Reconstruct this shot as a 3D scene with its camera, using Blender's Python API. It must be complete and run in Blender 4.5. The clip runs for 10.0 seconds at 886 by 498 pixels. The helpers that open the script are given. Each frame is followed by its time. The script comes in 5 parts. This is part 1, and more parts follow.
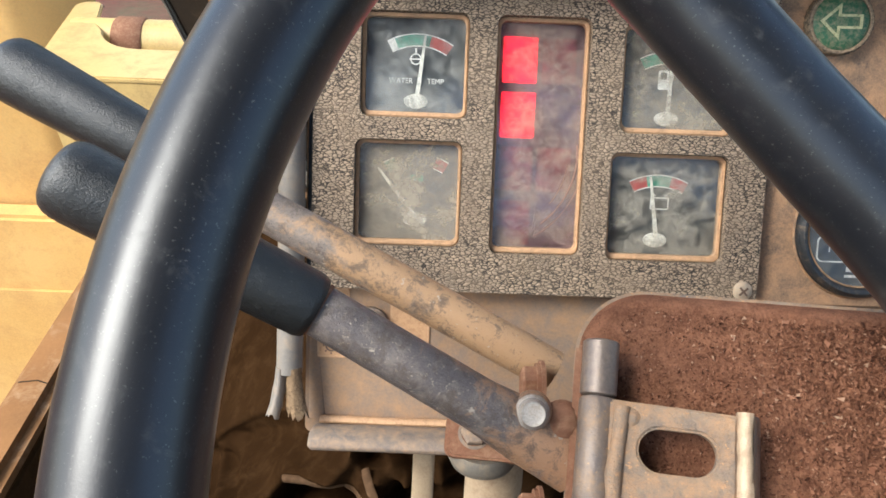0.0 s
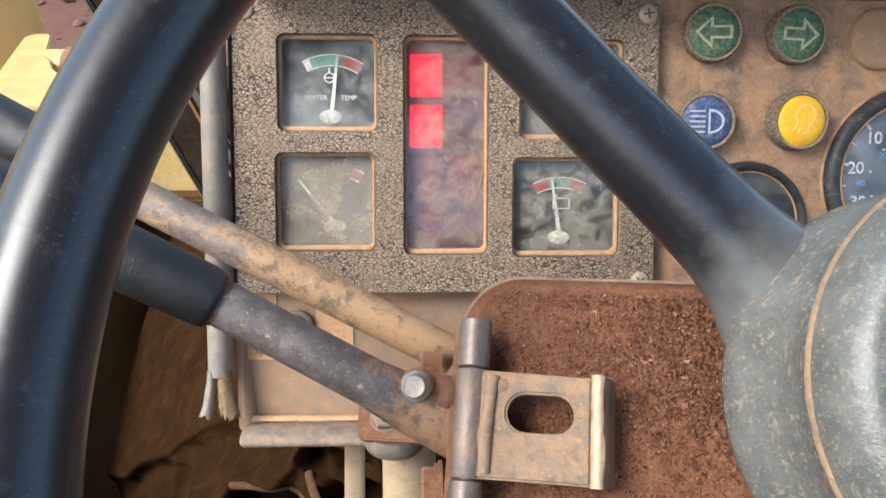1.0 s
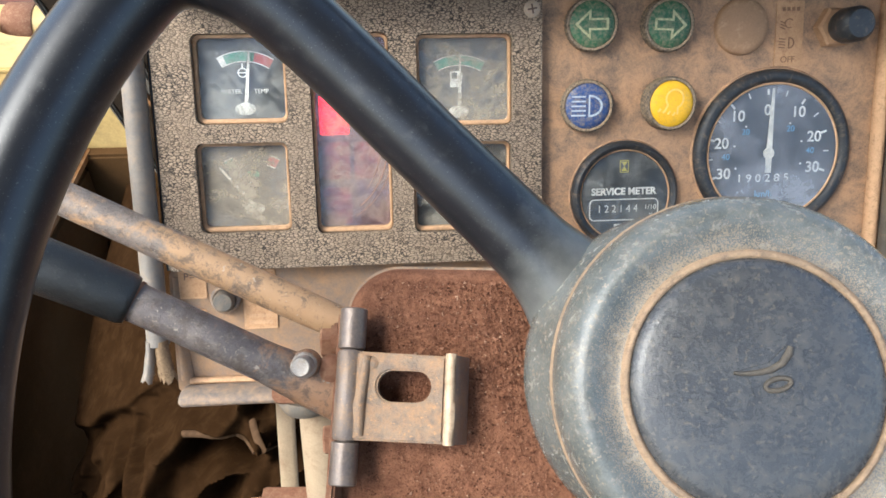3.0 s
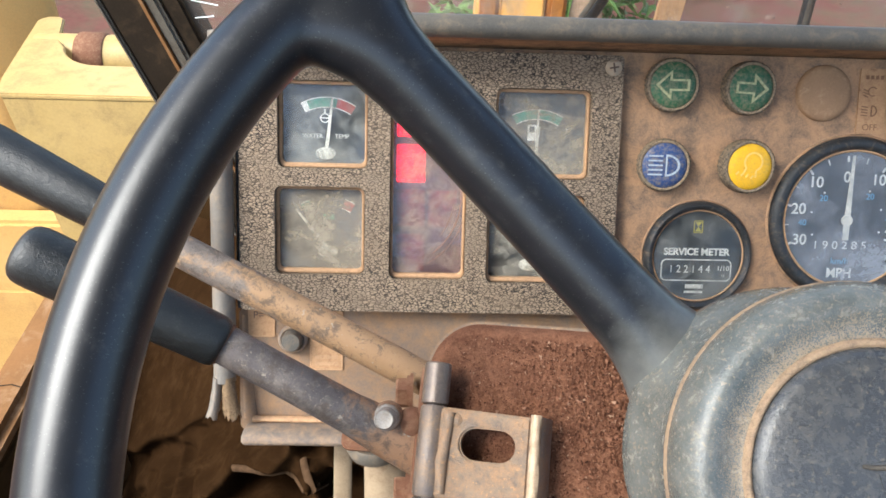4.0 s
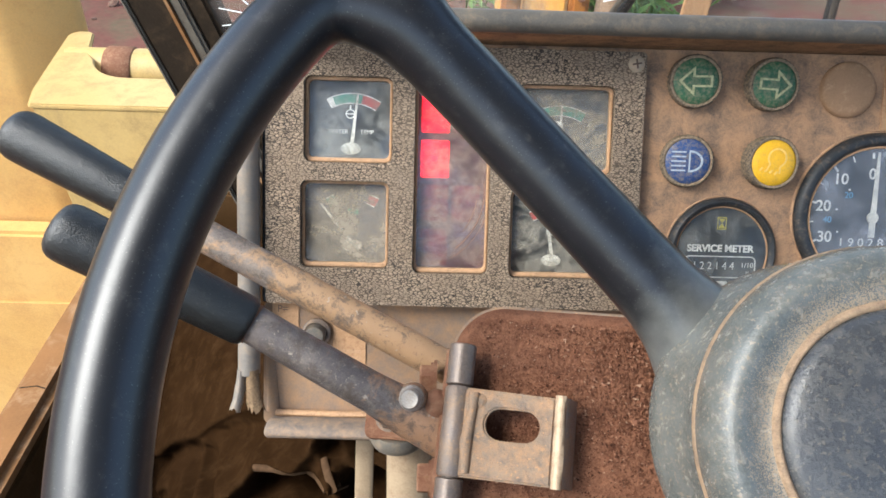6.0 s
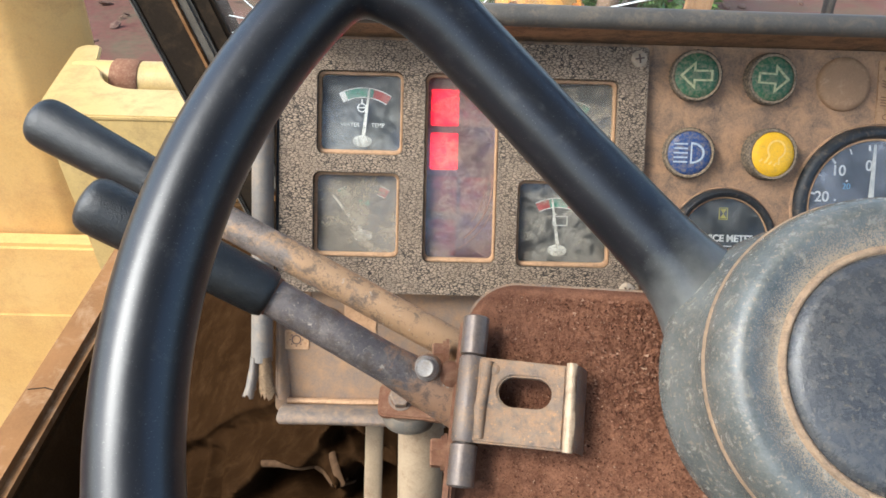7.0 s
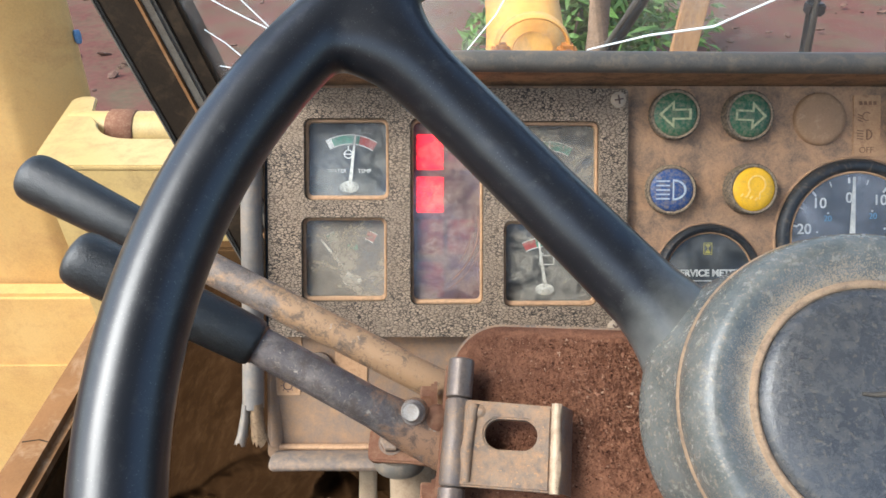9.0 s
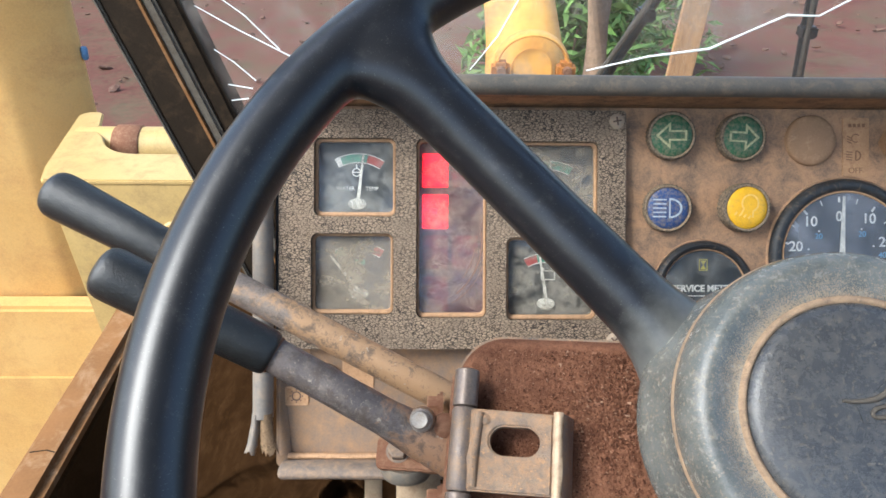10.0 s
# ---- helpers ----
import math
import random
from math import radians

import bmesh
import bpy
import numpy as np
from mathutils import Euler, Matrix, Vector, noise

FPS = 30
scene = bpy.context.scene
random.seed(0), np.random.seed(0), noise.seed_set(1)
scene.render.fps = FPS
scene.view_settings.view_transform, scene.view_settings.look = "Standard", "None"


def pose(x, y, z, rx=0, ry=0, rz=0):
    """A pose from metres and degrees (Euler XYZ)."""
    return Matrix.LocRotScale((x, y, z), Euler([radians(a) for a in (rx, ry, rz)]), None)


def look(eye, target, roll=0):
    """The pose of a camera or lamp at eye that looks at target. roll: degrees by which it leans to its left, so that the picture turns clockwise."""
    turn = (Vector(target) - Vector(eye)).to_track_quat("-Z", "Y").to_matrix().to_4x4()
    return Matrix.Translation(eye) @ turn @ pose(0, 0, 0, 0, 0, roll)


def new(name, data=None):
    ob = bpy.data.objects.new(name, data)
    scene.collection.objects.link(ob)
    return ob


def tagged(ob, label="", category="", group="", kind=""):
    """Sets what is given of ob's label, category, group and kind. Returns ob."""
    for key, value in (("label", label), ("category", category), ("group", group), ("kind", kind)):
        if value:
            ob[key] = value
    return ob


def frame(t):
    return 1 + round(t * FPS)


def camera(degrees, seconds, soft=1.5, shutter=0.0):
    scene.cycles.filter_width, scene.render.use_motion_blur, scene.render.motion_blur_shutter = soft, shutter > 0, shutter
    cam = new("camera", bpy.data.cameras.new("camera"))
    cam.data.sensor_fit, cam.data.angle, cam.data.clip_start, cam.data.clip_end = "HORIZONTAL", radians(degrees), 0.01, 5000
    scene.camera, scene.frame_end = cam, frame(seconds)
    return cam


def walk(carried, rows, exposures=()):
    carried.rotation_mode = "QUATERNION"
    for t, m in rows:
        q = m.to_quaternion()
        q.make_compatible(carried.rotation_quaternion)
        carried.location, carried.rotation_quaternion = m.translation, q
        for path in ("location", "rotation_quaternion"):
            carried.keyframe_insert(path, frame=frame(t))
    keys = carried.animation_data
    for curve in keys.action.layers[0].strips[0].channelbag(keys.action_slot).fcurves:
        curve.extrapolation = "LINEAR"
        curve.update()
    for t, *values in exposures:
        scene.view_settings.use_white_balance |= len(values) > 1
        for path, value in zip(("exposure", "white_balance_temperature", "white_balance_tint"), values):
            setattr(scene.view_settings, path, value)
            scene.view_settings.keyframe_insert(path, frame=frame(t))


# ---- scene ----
# Cab of a road machine: dashboard, steering wheel and levers. x right, y ahead, z up; cab floor at z = 0.
cam = camera(61.6, 10.0, soft=1.6)
LEAN_BACK = 30.0                                   # the dashboard's normal points this far above the level
PANEL = pose(0, 0, 1.0, 90 - LEAN_BACK, 0, 0)      # dashboard frame: x right, y up the face, z out of it towards the seat
ROWS = [
    (0, -0.0098, -0.0209, 0.3508, -6.80, -0.14, 2.10),
    (0.5, 0.0024, -0.0353, 0.3767, -5.61, -1.43, 1.15),
    (1, 0.0173, -0.0262, 0.3781, -5.22, -2.53, 0.05),
    (1.5, 0.0093, -0.0291, 0.3785, -6.68, -2.96, 0.14),
    (2, 0.0546, -0.0164, 0.4026, -10.74, -5.14, -1.49),
    (2.5, 0.0840, -0.0127, 0.4140, -12.88, -6.65, -3.02),
    (3, 0.0515, 0.0047, 0.4214, -10.65, -4.76, -1.17),
    (3.2, 0.0321, 0.0154, 0.4225, -9.56, -3.81, 0.20),
    (4.5, 0.0279, 0.0106, 0.4179, -7.91, -1.49, 1.30),
    (5, 0.0264, 0.0088, 0.4189, -7.69, -1.45, 1.58),
    (5.5, 0.0289, 0.0052, 0.4192, -7.16, -1.26, 1.30),
    (6, 0.0262, -0.0020, 0.4239, -6.41, -0.54, 1.50),
    (6.2, 0.0215, -0.0141, 0.4239, -6.26, -0.22, 1.73),
    (7.5, 0.0201, -0.0186, 0.4385, -3.57, -1.20, 0.89),
    (8, 0.0242, -0.0173, 0.4392, -2.74, -1.32, 0.16),
    (8.5, 0.0262, -0.0172, 0.4397, -2.29, -0.97, -0.04),
    (9, 0.0268, -0.0167, 0.4406, -1.82, -0.83, -0.05),
    (9.5, 0.0299, -0.0150, 0.4426, -1.46, -0.92, -0.18),
    (10, 0.0227, -0.0157, 0.4561, -0.72, -0.96, 0.19),
]
# exposure in stops, white balance in kelvin and tint
EXPOSURES = [(t, stops, kelvin, 5) for t, stops, kelvin in ((0.0, 1.74, 6250), (1.0, 1.82, 6200), (2.5, 1.85, 6200), (3.0, 1.92, 6150), (4.5, 1.75, 6200), (7.5, 1.70, 6050), (10.0, 1.67, 6000))]
walk(cam, [(t, PANEL @ pose(x, y, z, rx, ry, rz)) for t, x, y, z, rx, ry, rz in ROWS], EXPOSURES)

# steering frame: origin at the rim's centre, z along the column towards the seat
KA, KB, KN = (0.9808, 0.0807, 0.1772), (0.0, 0.9100, -0.4145), (-0.1948, 0.4066, 0.8926)
COLUMN = PANEL @ Matrix(((KA[0], KB[0], KN[0], 0.1379), (KA[1], KB[1], KN[1], -0.0550), (KA[2], KB[2], KN[2], 0.2786), (0, 0, 0, 1)))
COVER = COLUMN @ pose(0, 0, 0, 0, 0, -5.5)


def frame_at(origin, normal):
    """A pose in the dashboard frame with z along normal and x level with the dashboard."""
    n = Vector(normal).normalized()
    a = Vector((0, 1, 0)).cross(n).normalized()
    m = Matrix((a, n.cross(a), n)).transposed().to_4x4()
    m.translation = origin
    return m


WHEEL = PANEL @ frame_at((0.1432, -0.0708, 0.2343), (0.0035, 0.4226, 1.0))
HUB_IN_WHEEL = WHEEL.inverted() @ PANEL @ frame_at((0.1382, -0.0559, 0.2790), (-0.083, 0.308, 0.962))

# ---- light ----
SUN_ELEVATION, SUN_AZIMUTH = 47.0, -118.0           # degrees; azimuth from ahead, to the right positive
world = bpy.data.worlds.new("sky")
scene.world = world
world.use_nodes = True
wn = world.node_tree
sky = wn.nodes.new("ShaderNodeTexSky")
sky.sky_type, sky.sun_disc = "NISHITA", False
sky.sun_elevation, sky.sun_rotation = radians(SUN_ELEVATION), radians(SUN_AZIMUTH)
sky.air_density, sky.dust_density = 1.0, 3.0
wn.links.new(sky.outputs[0], wn.nodes["Background"].inputs[0])
wn.nodes["Background"].inputs[1].default_value = 0.15
sun_data = bpy.data.lights.new("sun", "SUN")
sun_data.energy, sun_data.angle, sun_data.color = 1.3, radians(28), (1.0, 0.985, 0.96)
sun = new("sun", sun_data)
sa, se = radians(SUN_AZIMUTH), radians(SUN_ELEVATION)
sun.matrix_world = look((10 * math.sin(sa) * math.cos(se), 10 * math.cos(sa) * math.cos(se), 10 * math.sin(se)), (0, 0, 0))


# ---- materials ----
def nodes(name):
    m = bpy.data.materials.new(name)
    m.use_nodes = True
    t = m.node_tree
    return m, t, t.nodes["Principled BSDF"]


def ramp(t, source, stops):
    r = t.nodes.new("ShaderNodeValToRGB")
    t.links.new(source, r.inputs[0])
    while len(r.color_ramp.elements) < len(stops):
        r.color_ramp.elements.new(0.5)
    for e, (p, c) in zip(r.color_ramp.elements, stops):
        e.position, e.color = p, (*c, 1) if len(c) == 3 else c
    return r.outputs[0]


def grey(a):
    return (a, a, a)


def noise_tex(t, scale, detail=4.0, rough=0.6, stretch=(1, 1, 1), distort=0.0):
    co = t.nodes.new("ShaderNodeTexCoord")
    mp = t.nodes.new("ShaderNodeMapping")
    mp.inputs["Scale"].default_value = stretch
    t.links.new(co.outputs["Object"], mp.inputs[0])
    n = t.nodes.new("ShaderNodeTexNoise")
    n.inputs["Scale"].default_value, n.inputs["Detail"].default_value, n.inputs["Roughness"].default_value = scale, detail, rough
    n.inputs["Distortion"].default_value = distort
    t.links.new(mp.outputs[0], n.inputs["Vector"])
    return n.outputs["Fac"]


def mix(t, fac, a, b):
    m = t.nodes.new("ShaderNodeMix")
    m.data_type = "RGBA"
    for sock, val in ((m.inputs[0], fac), (m.inputs[6], a), (m.inputs[7], b)):
        if isinstance(val, (int, float)):
            sock.default_value = val
        elif isinstance(val, tuple):
            sock.default_value = (*val, 1)
        else:
            t.links.new(val, sock)
    return m.outputs[2]


def bump(t, p, height, strength, distance, chain=None):
    b = t.nodes.new("ShaderNodeBump")
    b.inputs["Strength"].default_value, b.inputs["Distance"].default_value = strength, distance
    t.links.new(height, b.inputs["Height"])
    if chain is not None:
        t.links.new(chain, b.inputs["Normal"])
    t.links.new(b.outputs[0], p.inputs["Normal"])
    return b.outputs[0]


def worn(name, base, second, dust, dust_amount=0.4, scale=60.0, rough=(0.5, 0.85), metal=0.0, relief=0.3, grain=900.0, stretch=(1, 1, 1), speck=0.0):
    """A used surface: two base tones in patches, dust lying over it in blotches, fine grain relief."""
    m, t, p = nodes(name)
    big = noise_tex(t, scale, 5, 0.65, stretch)
    col = mix(t, ramp(t, big, [(0.38, grey(0)), (0.62, grey(1))]), base, second)
    blot = noise_tex(t, scale * 2.3, 8, 0.75, stretch, 0.4)
    edge = 0.72 - 0.5 * dust_amount
    dmask = ramp(t, blot, [(max(edge - 0.12, 0.0), grey(0)), (min(edge + 0.12, 1.0), grey(1))])
    col = mix(t, dmask, col, dust)
    fine = noise_tex(t, grain, 3, 0.7)
    col = mix(t, ramp(t, fine, [(0.3, grey(0.0)), (0.75, grey(0.45))]), col, tuple(min(1, c * 1.5 + 0.0015) for c in second))
    if speck:
        sp = noise_tex(t, grain * 0.6, 2, 0.5)
        col = mix(t, ramp(t, sp, [(0.70 - speck * 0.1, grey(0)), (0.74 - speck * 0.1, grey(1))]), col, dust)
    t.links.new(col, p.inputs["Base Color"])
    t.links.new(ramp(t, dmask, [(0, grey(rough[0])), (1, grey(rough[1]))]), p.inputs["Roughness"])
    p.inputs["Metallic"].default_value = metal
    p.inputs["Specular IOR Level"].default_value = 0.08 if rough[1] >= 0.8 else 0.3 if rough[1] > 0.5 else 0.5
    n1 = bump(t, p, fine, relief, 0.0006)
    bump(t, p, blot, relief, 0.0012, n1)
    return m


def plain(name, col, rough=0.5, metal=0.0, var=0.25, scale=200.0, emit=None, emit_power=0.0, relief=0.15):
    m, t, p = nodes(name)
    n = noise_tex(t, scale, 5, 0.65)
    dark = tuple(c * (1 - var) for c in col)
    light = tuple(min(1, c * (1 + var)) for c in col)
    t.links.new(mix(t, ramp(t, n, [(0.3, grey(0)), (0.7, grey(1))]), dark, light), p.inputs["Base Color"])
    p.inputs["Roughness"].default_value, p.inputs["Metallic"].default_value = rough, metal
    if emit:
        p.inputs["Emission Color"].default_value = (*emit, 1)
        p.inputs["Emission Strength"].default_value = emit_power
    bump(t, p, n, relief, 0.0006)
    return m


def leather(name):
    """Pebbled black covering with tan dust; shade is painted dark into its creases."""
    m, t, p = nodes(name)
    co = t.nodes.new("ShaderNodeTexCoord")
    warp = t.nodes.new("ShaderNodeTexNoise")
    warp.inputs["Scale"].default_value = 260
    t.links.new(co.outputs["Object"], warp.inputs["Vector"])
    add = t.nodes.new("ShaderNodeVectorMath")
    add.operation = "MULTIPLY_ADD"
    t.links.new(warp.outputs["Color"], add.inputs[0])
    add.inputs[1].default_value = (0.0030, 0.0026, 0.0)
    t.links.new(co.outputs["Object"], add.inputs[2])
    vor = t.nodes.new("ShaderNodeTexVoronoi")
    vor.feature = "DISTANCE_TO_EDGE"
    vor.inputs["Scale"].default_value = 600
    squash = t.nodes.new("ShaderNodeVectorMath")
    squash.operation = "MULTIPLY"
    squash.inputs[1].default_value = (0.74, 1.42, 1.0)
    t.links.new(add.outputs[0], squash.inputs[0])
    t.links.new(squash.outputs[0], vor.inputs["Vector"])
    pebble = ramp(t, vor.outputs["Distance"], [(0.02, grey(0)), (0.30, grey(1))])
    big = noise_tex(t, 28, 5, 0.65)
    dusty = mix(t, ramp(t, big, [(0.35, grey(0)), (0.68, grey(1))]), (0.36, 0.268, 0.184), (0.25, 0.196, 0.144))
    top = mix(t, ramp(t, noise_tex(t, 90, 6, 0.7), [(0.35, grey(0)), (0.7, grey(1))]), (0.34, 0.254, 0.177), (0.20, 0.157, 0.118))
    dark = mix(t, ramp(t, noise_tex(t, 45, 6, 0.7), [(0.42, grey(0)), (0.66, grey(1))]), (0.036, 0.031, 0.027), (0.125, 0.093, 0.066))
    crease_shade = ramp(t, vor.outputs["Distance"], [(0.04, grey(0)), (0.16, grey(1))])
    col = mix(t, crease_shade, dark, mix(t, pebble, dusty, top))
    t.links.new(col, p.inputs["Base Color"])
    p.inputs["Roughness"].default_value, p.inputs["Specular IOR Level"].default_value = 0.82, 0.08
    bump(t, p, pebble, 0.5, 0.0008)
    return m


def dusty_glass(name, dust, amount, tint=(1, 1, 1), scale=120.0):
    """A clear pane with a film of dust in blotches and wipe marks."""
    m, t, p = nodes(name)
    out = t.nodes["Material Output"]
    clear = t.nodes.new("ShaderNodeBsdfTransparent")
    clear.inputs[0].default_value = (*tint, 1)
    gloss = t.nodes.new("ShaderNodeBsdfGlossy")
    gloss.inputs["Roughness"].default_value = 0.12
    fres = t.nodes.new("ShaderNodeFresnel")
    fres.inputs[0].default_value = 1.45
    s1 = t.nodes.new("ShaderNodeMixShader")
    t.links.new(fres.outputs[0], s1.inputs[0])
    t.links.new(clear.outputs[0], s1.inputs[1])
    t.links.new(gloss.outputs[0], s1.inputs[2])
    film = t.nodes.new("ShaderNodeBsdfDiffuse")
    a = noise_tex(t, scale, 10, 0.8, (1, 1, 1), 0.5)
    b = noise_tex(t, scale * 0.25, 4, 0.6, (1, 1.6, 1), 0.5)
    t.links.new(mix(t, a, dust, tuple(c * 0.7 for c in dust)), film.inputs[0])
    blend = mix(t, 0.45, a, b)
    s2 = t.nodes.new("ShaderNodeMixShader")
    t.links.new(ramp(t, blend, [(0.44, grey(max(0, amount - 0.24))), (0.52, grey(amount)), (0.60, grey(min(1, amount + 0.30)))]), s2.inputs[0])
    t.links.new(s1.outputs[0], s2.inputs[1])
    t.links.new(film.outputs[0], s2.inputs[2])
    t.links.new(s2.outputs[0], out.inputs["Surface"])
    return m


DUST = (0.46, 0.31, 0.19)
RUBBER = worn("black_rubber", (0.0060, 0.0072, 0.0092), (0.0085, 0.0096, 0.0118), (0.050, 0.050, 0.048), 0.08, 70, (0.31, 0.46), 0, 0.05, 2600, speck=0.35)
HUB = worn("dusty_hub_plastic", (0.058, 0.064, 0.060), (0.104, 0.110, 0.103), (0.185, 0.160, 0.122), 0.22, 110, (0.17, 0.42), 0, 0.25, 1400, speck=0.9)


def radial(m, stops, dust, scale=1100.0):
    """Adds granular dust to a turned part by its distance from the axis; stops as (metres, share)."""
    t = m.node_tree
    p = t.nodes["Principled BSDF"]
    old = p.inputs["Base Color"].links[0].from_socket
    co = t.nodes.new("ShaderNodeTexCoord")
    flat = t.nodes.new("ShaderNodeVectorMath")
    flat.operation = "MULTIPLY"
    flat.inputs[1].default_value = (10, 10, 0)
    t.links.new(co.outputs["Object"], flat.inputs[0])
    ln = t.nodes.new("ShaderNodeVectorMath")
    ln.operation = "LENGTH"
    t.links.new(flat.outputs[0], ln.inputs[0])
    level = t.nodes.new("ShaderNodeMath")
    level.operation = "SUBTRACT"
    level.inputs[1].default_value = 0.3
    t.links.new(ramp(t, ln.outputs["Value"], [(10 * r, grey(s + 0.3)) for r, s in stops]), level.inputs[0])
    share = level.outputs[0]
    grain = ramp(t, noise_tex(t, scale, 3, 0.6), [(0.36, grey(0.1)), (0.64, grey(0.9))])
    blot = noise_tex(t, 60, 4, 0.6)
    both = t.nodes.new("ShaderNodeMath")
    both.operation = "MULTIPLY_ADD"
    t.links.new(blot, both.inputs[0])
    both.inputs[1].default_value = 0.55
    t.links.new(grain, both.inputs[2])
    cut = t.nodes.new("ShaderNodeMath")
    cut.operation = "ADD"
    t.links.new(both.outputs[0], cut.inputs[0])
    t.links.new(share, cut.inputs[1])
    fac = ramp(t, cut.outputs[0], [(0.84, grey(0)), (1.02, grey(0.85))])
    t.links.new(mix(t, fac, old, dust), p.inputs["Base Color"])
    return m


HUB = radial(HUB, [(0.0320, 0.40), (0.0332, 0.22), (0.0355, 0.08), (0.0380, -0.06), (0.0415, -0.3)], (0.25, 0.190, 0.128), 2800.0)


def spoke_rubber():
    """The wheel's rubber, worn grey and dusty where the spokes run into the hub."""
    m = RUBBER.copy()
    m.name = "black_rubber_worn_at_hub"
    t = m.node_tree
    p = t.nodes["Principled BSDF"]
    old = p.inputs["Base Color"].links[0].from_socket
    co = t.nodes.new("ShaderNodeTexCoord")
    flat = t.nodes.new("ShaderNodeVectorMath")
    flat.operation = "MULTIPLY"
    flat.inputs[1].default_value = (1, 1, 0)
    t.links.new(co.outputs["Object"], flat.inputs[0])
    ln = t.nodes.new("ShaderNodeVectorMath")
    ln.operation = "LENGTH"
    t.links.new(flat.outputs[0], ln.inputs[0])
    jit = t.nodes.new("ShaderNodeMath")
    jit.operation = "MULTIPLY_ADD"
    t.links.new(noise_tex(t, 60, 5, 0.7), jit.inputs[0])
    jit.inputs[1].default_value = 0.035
    t.links.new(ln.outputs["Value"], jit.inputs[2])
    fac = ramp(t, jit.outputs[0], [(0.064, grey(0.95)), (0.090, grey(0))])
    worn_col = mix(t, noise_tex(t, 90, 6, 0.7), (0.070, 0.077, 0.078), (0.165, 0.166, 0.152))
    t.links.new(mix(t, fac, old, worn_col), p.inputs["Base Color"])
    return m


SPOKE = spoke_rubber()
CAP = worn("hub_cap_plastic", (0.030, 0.032, 0.035), (0.046, 0.048, 0.050), (0.095, 0.087, 0.074), 0.22, 110, (0.27, 0.42), 0, 0.18, 1500, speck=0.9)
RING_DUST = worn("packed_dust", (0.36, 0.25, 0.155), (0.29, 0.20, 0.13), (0.13, 0.10, 0.075), 0.30, 190, (0.9, 0.95), 0, 0.7, 1700)
RING_DUST_DARK = worn("emblem_dust", (0.100, 0.085, 0.066), (0.070, 0.062, 0.052), (0.06, 0.052, 0.045), 0.35, 200, (0.6, 0.8), 0, 0.3, 1500)
GRIP = worn("grip_rubber", (0.0085, 0.0100, 0.0105), (0.013, 0.0145, 0.0148), (0.045, 0.045, 0.040), 0.12, 80, (0.32, 0.5), 0, 0.4, 1500, speck=0.3)
STEEL_LEVER = worn("dark_worn_steel", (0.070, 0.062, 0.062), (0.120, 0.102, 0.096), (0.24, 0.20, 0.165), 0.24, 60, (0.32, 0.65), 0.25, 0.45, 1400, speck=0.5)
TAN_LEVER = worn("dusty_painted_steel", (0.140, 0.118, 0.106), (0.185, 0.150, 0.125), (0.080, 0.070, 0.066), 0.34, 45, (0.42, 0.75), 0.1, 0.4, 1400, speck=0.3)
BRACKET = worn("rusty_tan_steel", (0.265, 0.190, 0.130), (0.135, 0.108, 0.088), (0.37, 0.220, 0.120), 0.36, 85, (0.38, 0.8), 0.15, 0.6, 1300, speck=0.5)


def dusted_along(m, x0, x1, dust, scale=55.0):
    """Dust that grows denser along a lever, from x0 to x1, in ragged patches."""
    t = m.node_tree
    p = t.nodes["Principled BSDF"]
    old = p.inputs["Base Color"].links[0].from_socket
    co = t.nodes.new("ShaderNodeTexCoord")
    sep = t.nodes.new("ShaderNodeSeparateXYZ")
    t.links.new(co.outputs["Object"], sep.inputs[0])
    run = t.nodes.new("ShaderNodeMapRange")
    run.inputs["From Min"].default_value, run.inputs["From Max"].default_value = x0, x1
    run.inputs["To Min"].default_value, run.inputs["To Max"].default_value = -0.24, 0.20
    t.links.new(sep.outputs[0], run.inputs["Value"])
    s = t.nodes.new("ShaderNodeMath")
    s.operation = "ADD"
    t.links.new(run.outputs[0], s.inputs[0])
    t.links.new(noise_tex(t, scale, 8, 0.72, (1, 1, 1), 0.3), s.inputs[1])
    col = mix(t, ramp(t, s.outputs[0], [(0.47, grey(0)), (0.60, grey(0.9))]), old, dust)
    col = mix(t, ramp(t, noise_tex(t, 150, 9, 0.8, (1, 1, 1), 0.4), [(0.50, grey(0)), (0.59, grey(0.75))]), col, (0.090, 0.070, 0.056))
    col = mix(t, ramp(t, noise_tex(t, 260, 4, 0.7), [(0.64, grey(0)), (0.70, grey(0.8))]), col, (0.40, 0.34, 0.27))
    t.links.new(col, p.inputs["Base Color"])
    return m


STEEL_LEVER_DUSTY = dusted_along(STEEL_LEVER.copy(), -0.030, 0.030, (0.36, 0.205, 0.115), 85)
STEEL_LEVER_DUSTY.name = "dark_worn_steel_dusty_end"
TAN_LEVER = dusted_along(TAN_LEVER, -0.130, 0.0, (0.38, 0.232, 0.122), 60)
BOLT_GREY = worn("pale_worn_bolt", (0.25, 0.225, 0.20), (0.34, 0.305, 0.265), (0.20, 0.14, 0.09), 0.25, 160, (0.35, 0.6), 0.3, 0.3, 1500)
LEFT_TRIM = worn("pale_dusty_trim", (0.185, 0.160, 0.132), (0.130, 0.118, 0.104), (0.26, 0.195, 0.135), 0.28, 45, (0.5, 0.75), 0, 0.25, 900)
TORN = worn("frayed_tan_trim", (0.26, 0.175, 0.10), (0.17, 0.115, 0.068), (0.075, 0.05, 0.032), 0.38, 160, (0.85, 0.95), 0, 0.8, 900)
